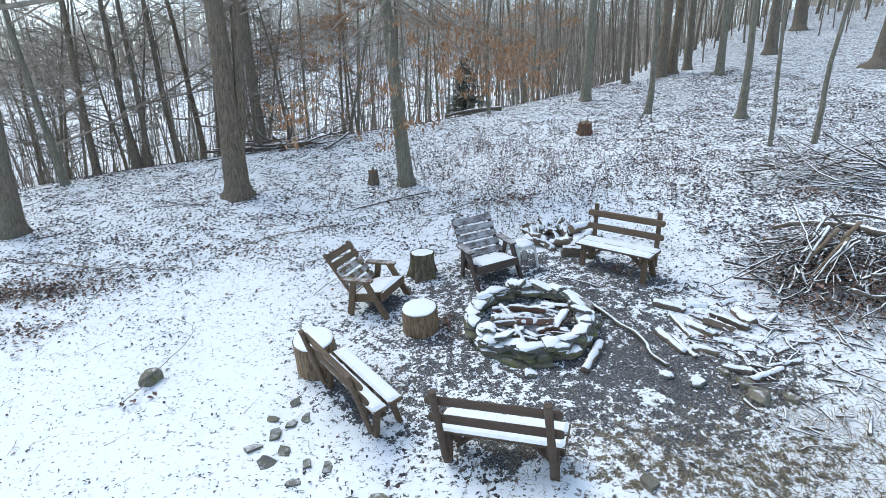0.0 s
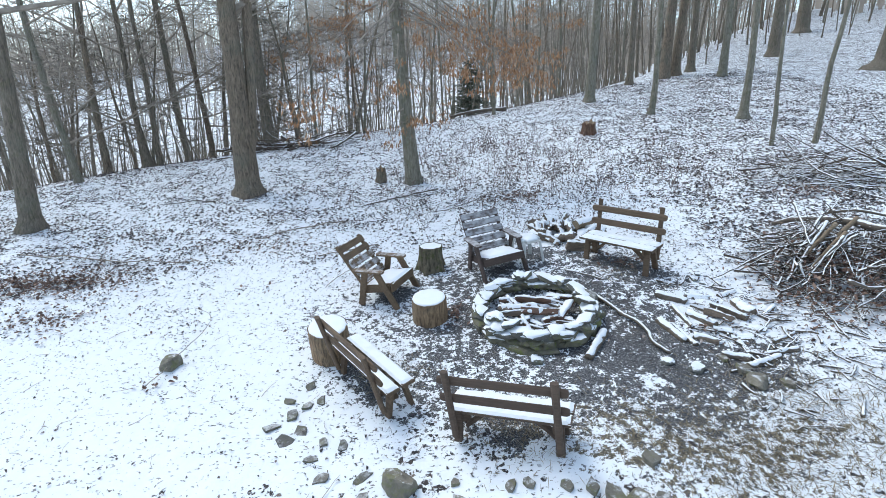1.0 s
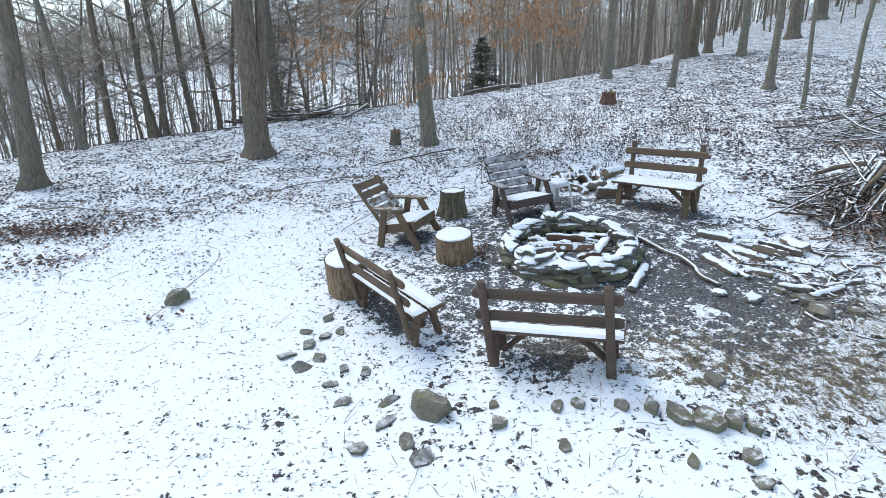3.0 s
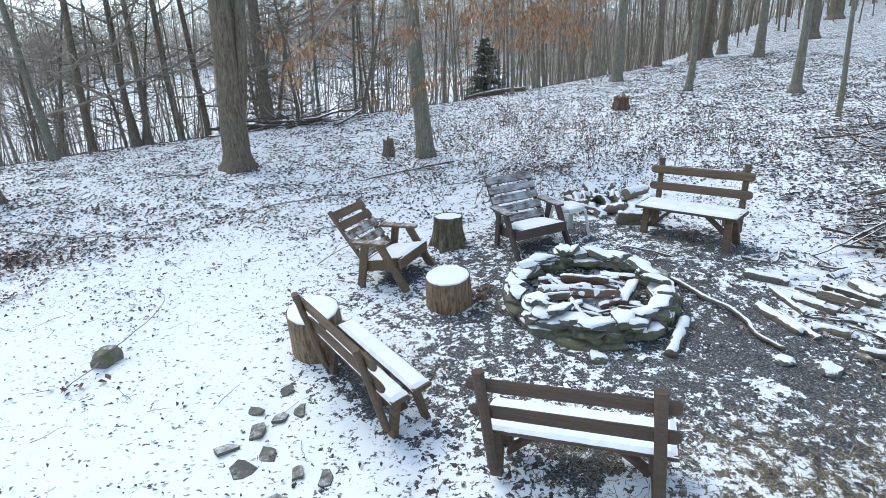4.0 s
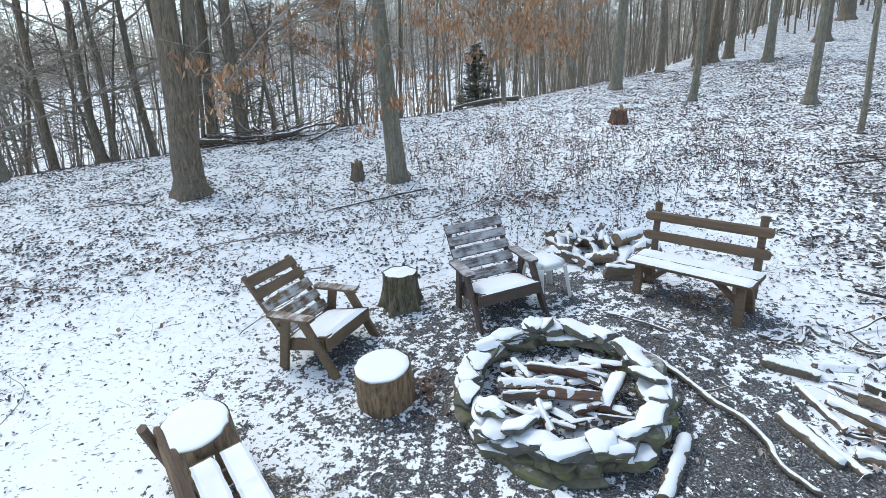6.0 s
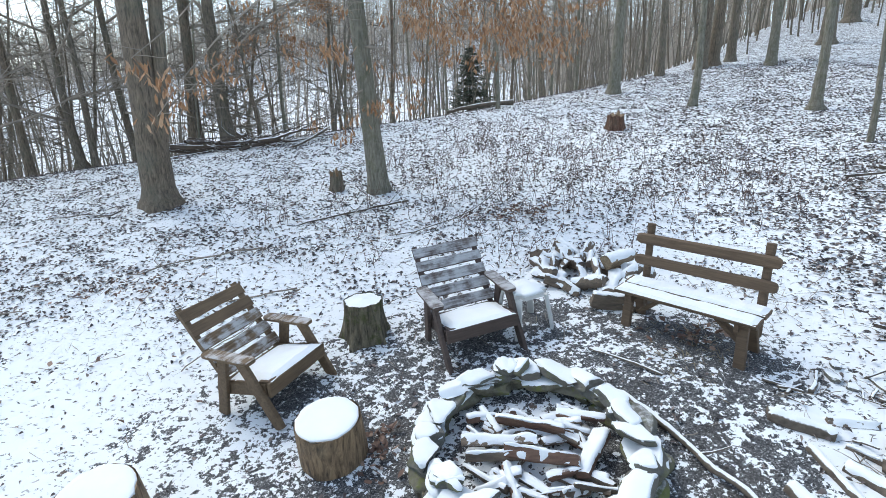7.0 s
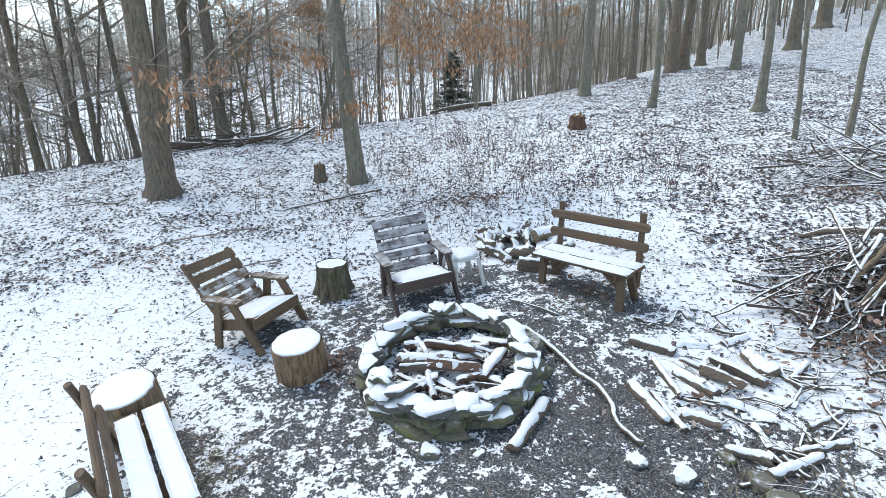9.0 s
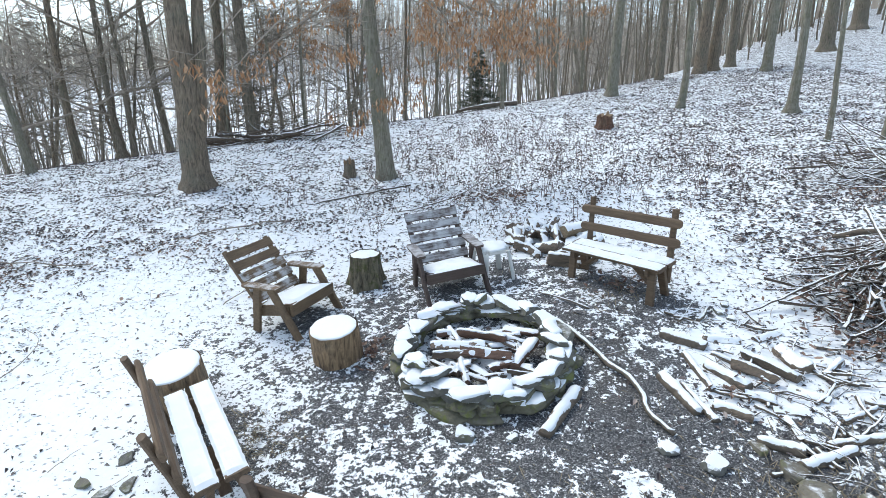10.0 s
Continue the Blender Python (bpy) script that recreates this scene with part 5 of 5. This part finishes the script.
def build_stones():
    rng = random.Random(3)
    field_stone(-1.66, -2.70, 0.26, 0.29, 0.25, 901, "large rounded grey stone in the snow", None, 15, 0.42)
    field_stone(-4.9, -0.55, 0.26, 0.22, 0.20, 902, "dark pointed stone in open snow", None, 30, 0.35)
    flat = ((-2.88, -1.12), (-3.09, -1.38), (-2.84, -1.46), (-3.17, -1.78), (-2.82, -1.86), (-2.54, -2.04), (-2.31, -2.11), (-2.96, -2.02), (-2.46, -2.53), (-2.05, -2.55), (-2.05, -2.82), (-1.86, -3.04), (-2.24, -3.09), (-1.71, -3.21), (-2.98, -1.6), (-2.70, -1.38), (-2.62, -2.28))
    for k, (x, y) in enumerate(flat):
        field_stone(x, y, rng.uniform(0.10, 0.19), rng.uniform(0.08, 0.135), rng.uniform(0.028, 0.04), 910 + k, "flat dark stone half sunk in snow", M_STONE_RING, rng.uniform(0, 180), 0.5, "flat stones of the path")
    row = ((0.09, -2.93, 0.2), (0.26, -3.04, 0.26), (0.45, -3.11, 0.28), (0.65, -3.11, 0.24), (0.77, -3.18, 0.18), (0.62, -3.43, 0.18), (1.57, -3.65, 0.32), (0.70, -2.67, 0.22), (-0.63, -2.82, 0.17), (-1.11, -2.92, 0.17), (-0.65, -3.22, 0.15), (-1.14, -2.70, 0.13), (-0.46, -2.81, 0.16), (2.27, -1.36, 0.26), (2.32, -1.58, 0.3), (2.15, -1.12, 0.16), (2.62, -1.62, 0.2), (0.2, -3.46, 0.14), (-0.12, -2.88, 0.16), (0.60, -3.64, 0.15))
    for k, (x, y, w) in enumerate(row):
        w *= 0.74
        field_stone(x, y, w, w * rng.uniform(0.65, 0.95), w * rng.uniform(0.42, 0.62), 940 + k, "grey mossy stone edging the clearing", M_STONE_BARE, rng.uniform(0, 180), 0.4, "stones edging the clearing")
    for k, (x, y, w) in enumerate(((-0.09, -0.95, 0.17), (1.47, -1.13, 0.14), (1.77, -1.27, 0.19), (-0.55, 2.45, 0.15), (2.6, 0.75, 0.12), (2.72, 0.9, 0.1), (2.68, 0.62, 0.09), (0.3, -1.0, 0.1))):
        field_stone(x, y, w, w * 0.75, w * 0.42, 980 + k, "loose stone capped with snow on the gravel", M_STONE, rng.uniform(0, 180), 0.15, "loose stones on the gravel")


build_stones()

# ---- leaves, weeds, grass and twigs ----


def sampled(fn, x0, x1, y0, y1, cell):
    """A function of the plan, sampled on a grid and read between its points for many places at once."""
    xs, ys = np.arange(x0, x1 + cell, cell), np.arange(y0, y1 + cell, cell)
    g = np.array([[fn(x, y) for x in xs] for y in ys])

    def read(x, y):
        u, w = (x - x0) / cell, (y - y0) / cell
        i, j = np.clip(u.astype(int), 0, len(xs) - 2), np.clip(w.astype(int), 0, len(ys) - 2)
        fu, fw = u - i, w - j
        return g[j, i] * (1 - fu) * (1 - fw) + g[j, i + 1] * fu * (1 - fw) + g[j + 1, i] * (1 - fu) * fw + g[j + 1, i + 1] * fu * fw

    return read


def scatter_leaves(name, mat, label, x, y, up, size, tilt, seed):
    """Many folded, curled leaves lying at the places x, y."""
    r = np.random.default_rng(seed)
    n = len(x)
    z = GROUND_AT(x, y) + up
    a = r.uniform(0, math.tau, n)
    rise_ = r.normal(0, tilt, n)
    al = np.stack([np.cos(a), np.sin(a), rise_ + 0.052 * np.cos(a) + 0.159 * np.sin(a)], 1) * size[:, None]
    ac = np.stack([-np.sin(a), np.cos(a), r.normal(0, tilt, n)], 1) * (size * r.uniform(0.35, 0.7, n))[:, None]
    curl = np.stack([np.zeros(n), np.zeros(n), r.uniform(0.0, 0.02, n)], 1)
    k = r.uniform(0.25, 0.85, n)[:, None]
    p = np.stack([x, y, z], 1)
    rows = np.stack([p, p + al * 0.28 + ac * 0.42 * k + curl, p + al * (0.5 + 0.2 * k) + ac * 0.5 + curl * 0.6, p + al, p + al * 0.62 - ac * (0.3 + 0.25 * k) + curl, p + al * 0.3 - ac * 0.5 + curl * 1.3], 1)
    base = np.arange(n)[:, None] * 6
    faces = np.concatenate([base + np.array([[0, 1, 2, 3]]), base + np.array([[0, 3, 4, 5]])], 0)
    me = bpy.data.meshes.new(name)
    me.from_pydata(rows.reshape(-1, 3).tolist(), [], faces.tolist())
    me.materials.append(mat)
    return tagged(new(name, me), label, "leaves", kind="stuff")


def leaf_litter():
    rng = random.Random(44)
    r = np.random.default_rng(44)
    lit = sampled(lambda x, y: zones(x, y)[0], -15, 15, -7, 22, 0.2)
    grv = sampled(lambda x, y: zones(x, y)[1], -15, 15, -7, 22, 0.2)
    clump = sampled(lambda x, y: noise.noise((x * 1.3, y * 1.3, 9.0)) + 0.6 * noise.noise((x * 4.0, y * 4.0, 3.0)), -15, 15, -7, 22, 0.1)
    over = sampled(brow, -15, 15, -7, 22, 0.5)
    x, y = r.uniform(-14.5, 14.5, 700000), r.uniform(-6, 21, 700000)
    li, gv = lit(x, y), grv(x, y)
    wood = np.clip((li - 0.40) / 0.15, 0, 1) * np.clip((y + 2.4) / 1.4, 0, 1)
    keep = (0.075 + 0.325 * wood) * (1 - 0.85 * np.clip(gv, 0, 1)) * np.clip(0.55 + 0.75 * clump(x, y), 0.04, 1.2)
    keep *= np.clip(1.15 - 0.05 * y, 0.4, 1.0) * (1 + 0.4 * np.clip((x - 2.5) / 4, 0, 1))
    ok = (over(x, y) < 1.5) & (np.abs(x + 0.8) < 0.95 * (y + 9.0)) & (r.random(len(x)) < keep)
    x, y, wood = x[ok], y[ok], wood[ok]
    n = len(x)
    size = r.uniform(0.03, 0.088, n) * (0.5 + 0.5 * wood) * np.where(y > 10, 1.1, 1.0)
    scatter_leaves("leaf_litter", M_LEAF, "dead brown leaves poking through thin snow", x, y, r.uniform(0.002, 0.022, n), size, 0.2, 7)
    red = Soup()
    for cx, cy, rx, ry, count in ((-8.4, 2.2, 1.7, 0.6, 1100), (-7.6, 0.9, 0.9, 0.5, 200), (-5.0, 3.3, 1.3, 0.5, 150), (0.45, 5.05, 0.9, 0.35, 220), (-1.08, 0.25, 0.14, 0.25, 70), (1.65, 1.3, 0.5, 0.25, 60), (5.0, 0.5, 1.3, 1.1, 2400), (4.1, 0.0, 0.9, 0.9, 240), (6.6, 4.2, 0.7, 0.5, 200), (-4.9, -0.95, 0.28, 0.12, 12), (-4.3, 1.2, 2.5, 1.0, 30), (2.35, -0.5, 0.3, 0.25, 30)):
        for _ in range(count):
            x, y = cx + rng.gauss(0, 0.5) * rx, cy + rng.gauss(0, 0.5) * ry
            a = rng.random() * math.tau
            L = rng.uniform(0.04, 0.09)
            al = Vector((math.cos(a), math.sin(a), rng.gauss(0, 0.35))) * L
            ac = Vector((-math.sin(a), math.cos(a), rng.gauss(0, 0.4))) * L * rng.uniform(0.4, 0.7)
            red.leaf(on_ground(x, y, rng.uniform(0.01, 0.06) if count < 1400 else rng.uniform(0.0, 0.38)), al, ac, rng.uniform(0.0, 0.025))
    tagged(red.make("russet_leaves", M_RUSSET), "drifts of russet fallen leaves clear of snow", "leaves", kind="stuff")


def weeds():
    rng = random.Random(45)
    s = Soup()
    n = 0
    while n < 420:
        x, y = rng.uniform(-4.5, 6.5), rng.uniform(3.4, 12.5)
        k = bump(x, y, 0.3, 6.5, 2.6) + 0.8 * bump(x, y, 3.6, 6.4, 1.8) + 0.6 * bump(x, y, 1.0, 9.0, 2.5) + 0.10
        if rng.random() > k:
            continue
        n += 1
        for _ in range(rng.randrange(1, 5)):
            d = Vector((rng.gauss(0, 0.28), rng.gauss(0, 0.28), 1))
            L = rng.uniform(0.12, 0.55)
            pts = wander(on_ground(x + rng.gauss(0, 0.07), y + rng.gauss(0, 0.07), -0.02), d, L, 3, rng, 0.14, 0.0)
            s.tube(pts, [0.005, 0.004, 0.003, 0.0015], 3)
            for _k in range(3):
                i = rng.randrange(1, 4)
                tp = wander(pts[i], Vector((rng.gauss(0, 1), rng.gauss(0, 1), 0.7)), L * rng.uniform(0.15, 0.4), 2, rng, 0.25, 0.0)
                s.tube(tp, [0.003, 0.0025, 0.0015], 3)
                if rng.random() < 0.5:
                    e = tp[-1]
                    s.leaf(e, Vector((rng.gauss(0, 1), rng.gauss(0, 1), -0.6)).normalized() * 0.05, Vector((rng.gauss(0, 1), rng.gauss(0, 1), 0)).normalized() * 0.022, 0.006)
    tagged(s.make("weeds", M_STEM), "dry reddish weeds and seedlings standing in the snow", "weeds", kind="stuff")


def grass_blades():
    rng = random.Random(46)
    s = Soup()
    for cx, cy, r, count in ((2.7, -2.2, 1.2, 2400), (1.7, -2.9, 0.9, 1300), (0.9, -2.2, 0.8, 420), (-0.4, -2.15, 0.45, 520), (-1.9, -1.0, 0.4, 380), (3.4, -2.8, 0.8, 600), (1.6, 1.15, 0.45, 200), (-1.0, -3.2, 1.5, 160), (-4.5, 2.6, 1.4, 160), (0.2, 3.2, 1.0, 140), (2.6, 2.4, 0.7, 140)):
        for _ in range(count):
            x, y = cx + rng.gauss(0, 0.55) * r, cy + rng.gauss(0, 0.55) * r
            a = rng.random() * math.tau
            L = rng.uniform(0.04, 0.15)
            al = Vector((math.cos(a), math.sin(a), rng.uniform(0.1, 0.9))).normalized() * L
            ac = Vector((-math.sin(a), math.cos(a), 0)) * 0.006
            s.leaf(on_ground(x, y, 0.006), al, ac, 0.004)
    tagged(s.make("dead_grass", M_GRASS), "straw-coloured dead grass lying in the snow", "grass", kind="stuff")


def fallen_twigs():
    rng = random.Random(47)
    s = Soup()
    for k in range(760):
        x, y = (rng.uniform(-9, 6.5), rng.uniform(-4.5, 9)) if k < 420 else (rng.uniform(2.0, 6.2), rng.uniform(-2.0, 2.6))
        if math.hypot(x - 0.06, y - 0.27) < 1.15:
            continue
        a, L = rng.random() * math.tau, rng.uniform(0.08, 0.3 if y < 2 else 0.7)
        pts = wander(on_ground(x, y, 0.02), Vector((math.cos(a), math.sin(a), 0)), L, 4, rng, 0.16, 0.0)
        for q in pts:
            q.z = height(q.x, q.y) + 0.016 + rng.uniform(0, 0.02)
        r = rng.uniform(0.002, 0.0055)
        s.tube(pts, taper(r, r * 0.4, 5), 4)
    tagged(s.make("fallen_twigs", M_TWIG), "fallen twigs scattered over the snow", "twigs", kind="stuff")


GROUND_AT = sampled(height, -15, 15, -7, 22, 0.12)
leaf_litter()
weeds()
grass_blades()
fallen_twigs()

branch("fallen_branch", [(-3.31, 5.18, 0.02), (-2.63, 5.44, 0.03), (-2.11, 5.69, 0.04), (-1.35, 5.89, 0.08)], 0.012, 0.022, M_STICK, "long fallen branch dusted with snow in front of a beech", 71, "branch", 9)
branch("fallen_branch", [(-1.5, 4.5, 0.02), (-0.7, 4.75, 0.08), (-0.1, 5.2, 0.16), (0.35, 5.9, 0.3)], 0.010, 0.014, M_STICK, "thin fallen branch among leaf litter", 72, "branch", 6)
branch("fallen_branch", [(-3.6, 2.6, 0.02), (-3.1, 2.75, 0.03), (-2.5, 2.95, 0.03)], 0.007, 0.012, M_TWIG, "thin stick lying on open snow", 73, "branch", 2)
branch("fallen_branch", [(-8.3, 6.33, 0.02), (-7.62, 6.39, 0.04), (-7.02, 6.23, 0.05), (-6.9, 6.41, 0.08)], 0.010, 0.016, M_STICK, "dark fallen branch near an oak", 74, "branch", 5)
branch("fallen_branch", [(-5.1, 3.6, 0.02), (-4.2, 4.0, 0.05), (-3.4, 4.25, 0.06)], 0.008, 0.014, M_TWIG, "thin dark branch on leaf litter", 75, "branch", 5)
branch("fallen_branch", [(-5.0, 11.3, 0.03), (-4.6, 12.2, 0.15), (-4.4, 12.7, 0.25)], 0.03, 0.05, M_STICK, "snowy fallen limb beside a branch heap", 76, "branch", 2)
branch("fallen_log", [(-0.9, 17.2, 0.12), (0.2, 16.9, 0.16), (1.5, 16.4, 0.1)], 0.06, 0.09, M_STICK, "fallen log under snow at the brow", 77, "log", 1)
branch("arching_twig", [(-5.05, -1.0, 0.0), (-4.75, -0.45, 0.16), (-4.55, -0.1, 0.3), (-4.6, 0.12, 0.36), (-4.9, 0.3, 0.38)], 0.006, 0.003, M_TWIG, "thin bare twig arching up beside a dark stone", 78, "twig", 0)
branch("fallen_branch", [(0.75, 1.28, 0.02), (1.0, 1.05, 0.03), (1.25, 0.82, 0.02)], 0.010, 0.014, M_STICK, "thin snowy stick on the gravel", 79, "branch", 0)
branch("fallen_branch", [(-3.2, 1.35, 0.02), (-3.0, 1.7, 0.05), (-2.75, 1.95, 0.1), (-2.7, 2.2, 0.12)], 0.007, 0.004, M_TWIG, "forked dry twig on open snow", 80, "branch", 3)

# ---- copper-leaved beeches and the fir ----


def hang_leaves(soup, tips, rng, keep, low, high):
    for p, d in tips:
        if not (low < p.z < high) or rng.random() > keep:
            continue
        for _ in range(rng.randrange(7, 14)):
            q = p + Vector((rng.gauss(0, 0.10), rng.gauss(0, 0.10), rng.gauss(-0.04, 0.06)))
            a = rng.random() * math.tau
            al = Vector((math.cos(a) * 0.45, math.sin(a) * 0.45, -rng.uniform(0.4, 1.1))).normalized() * rng.uniform(0.09, 0.15)
            ac = Vector((-math.sin(a), math.cos(a), rng.gauss(0, 0.3))) * rng.uniform(0.026, 0.045)
            soup.leaf(q, al, ac, rng.uniform(-0.01, 0.015))


def beech(x, y, seed, tall, r, label, keep, leaf_low, leaf_high, **kw):
    t = thing("beech_tree", Matrix.Translation(on_ground(x, y)), label, "tree", "copper-leaved beeches")
    tips = []
    trunk, crown = tree_soups(seed, tall, r, tips=tips, **kw)
    trunk.make("trunk", M_BARK_SMOOTH, t, True)
    crown.make("crown", M_TWIG, t)
    leaves = Soup()
    hang_leaves(leaves, tips * (2 if tall < 12 else 1), random.Random(seed), keep, leaf_low, leaf_high)
    tagged(leaves.make("foliage", M_BEECH, t), "dry copper leaves still hanging")
    return t


young = "young beech still holding dry copper leaves"
overhang = beech(-1.98, 6.78, 13, 15, 0.185, "grey beech with long limbs holding some dry copper leaves", 0.30, 0.8, 6.0, lean=(-0.075, 0.0), crook=0.012, low=0.30, limbs=13, reach=0.27, twigs=6, sides=14, flare=1.3)


def overhanging_limbs(t):
    """Long drooping limbs that reach out over the fire circle, with leaves near their ends."""
    rng = random.Random(19)
    base = t.matrix_world.translation
    for x, y, z, start, bare in [(*q, 5.2) for q in ((-3.6, 2.35, 2.5, 4.2), (-3.9, 2.55, 3.1, 4.6), (-2.4, 3.4, 3.2, 4.4), (-0.4, 4.7, 3.6, 4.2), (-0.85, 4.2, 3.65, 4.8), (-2.2, 4.8, 3.35, 3.6), (0.9, 5.6, 3.7, 4.0), (-4.3, 4.2, 2.7, 3.8), (1.6, 6.6, 3.9, 3.9), (-1.2, 5.9, 2.6, 2.6), (-2.5, 6.2, 2.1, 1.9))] + [(0.95, 5.6, 3.25, 4.7, 3.2), (0.45, 5.2, 3.45, 4.9, 3.2), (1.3, 6.2, 3.55, 4.8, 3.2), (-0.1, 5.0, 3.35, 4.5, 3.4), (1.0, 6.4, 3.9, 5.2, 3.2), (0.2, 6.6, 3.3, 4.4, 3.6)]:
        s, leaves = Soup(), Soup()
        tip = Vector((x, y, z)) - base
        root = Vector((-0.075 * start, 0, start))
        mid = root.lerp(tip, 0.5) + Vector((rng.gauss(0, 0.15), rng.gauss(0, 0.15), 0.45))
        pts = []
        for k in range(9):
            u = k / 8
            p = root * (1 - u) ** 2 + mid * 2 * u * (1 - u) + tip * u * u
            pts.append(p + Vector((rng.gauss(0, 0.03), rng.gauss(0, 0.03), rng.gauss(0, 0.025))) * (0 < k < 8))
        s.tube(pts, taper(0.03, 0.005, 9), 5)
        for k in range(16 if bare > 5 else 26):
            i = rng.uniform(2.5, 7.99)
            q = pts[int(i)].lerp(pts[int(i) + 1], i % 1)
            a = rng.random() * math.tau
            tp = wander(q, Vector((math.cos(a), math.sin(a), rng.uniform(-0.25, 0.35))), rng.uniform(0.25, 0.8), 3, rng, 0.15, -0.03)
            s.tube(tp, taper(0.007, 0.002, 4), 3)
            if i > bare and rng.random() < 0.75:
                hang_leaves(leaves, [(tp[-1], tp[-1] - tp[0])] * (1 + (i > 6.8)), rng, 1.0, -5, 9)
        hang_leaves(leaves, [(pts[-1], pts[-1] - pts[-2])] * 2, rng, 1.0, -5, 9)
        limb = s.make("limb", M_TWIG, t, True)
        leaves.make("foliage", M_BEECH, limb)


overhanging_limbs(overhang)
beech(0.9, 15.6, 61, 9, 0.07, young, 0.6, 1.5, 6.5, lean=(0.02, 0), crook=0.02, low=0.18, limbs=12, reach=0.30, twigs=5)
beech(-6.4, 15.0, 62, 9, 0.07, young, 0.7, 2.0, 8.0, lean=(0.0, 0), crook=0.02, low=0.22, limbs=12, reach=0.30, twigs=5)
beech(-4.6, 16.4, 63, 8, 0.06, young, 0.6, 1.0, 7.0, lean=(0.0, 0), crook=0.02, low=0.15, limbs=11, reach=0.26, twigs=5)
beech(3.4, 19.5, 64, 7, 0.06, young, 0.7, 0.5, 4.0, lean=(0.0, 0), crook=0.02, low=0.12, limbs=10, reach=0.28, twigs=5)
beech(-1.2, 17.6, 65, 7, 0.05, young, 0.55, 0.6, 5.0, lean=(0.0, 0), crook=0.02, low=0.12, limbs=10, reach=0.26, twigs=5)


def fir(x, y, tall, seed):
    rng = random.Random(seed)
    t = thing("fir_tree", Matrix.Translation(on_ground(x, y)), "small dark green fir at the edge of the wood", "tree")
    trunk, needles = Soup(), Soup()
    trunk.tube([Vector((0, 0, -0.1)), Vector((0, 0, tall * 0.6)), Vector((0, 0, tall))], [0.05, 0.03, 0.006], 7)
    for k in range(210):
        u = rng.uniform(0.02, 0.97) ** 1.1
        a = rng.random() * math.tau
        L = (1 - u) * tall * rng.uniform(0.2, 0.55) + 0.2
        pts = wander(Vector((0, 0, tall * u)), Vector((math.cos(a), math.sin(a), rng.uniform(-0.2, 0.45))), L, 4, rng, 0.10, -0.05)
        trunk.tube(pts, taper(0.012, 0.003, 5), 3)
        for _ in range(60):
            i = rng.uniform(0.2, 3.99)
            q = pts[int(i)].lerp(pts[int(i) + 1], i % 1)
            b = a + rng.choice((-1, 1)) * rng.uniform(0.5, 1.2)
            needles.leaf(q, Vector((math.cos(b), math.sin(b), rng.uniform(-0.7, 0.5))) * rng.uniform(0.05, 0.13), Vector((-math.sin(b), math.cos(b), rng.gauss(0, 0.8))) * 0.022, 0.006)
    trunk.make("trunk", M_BARK, t)
    needles.make("foliage", M_FIR, t)


fir(0.0, 18.6, 2.5, 9)
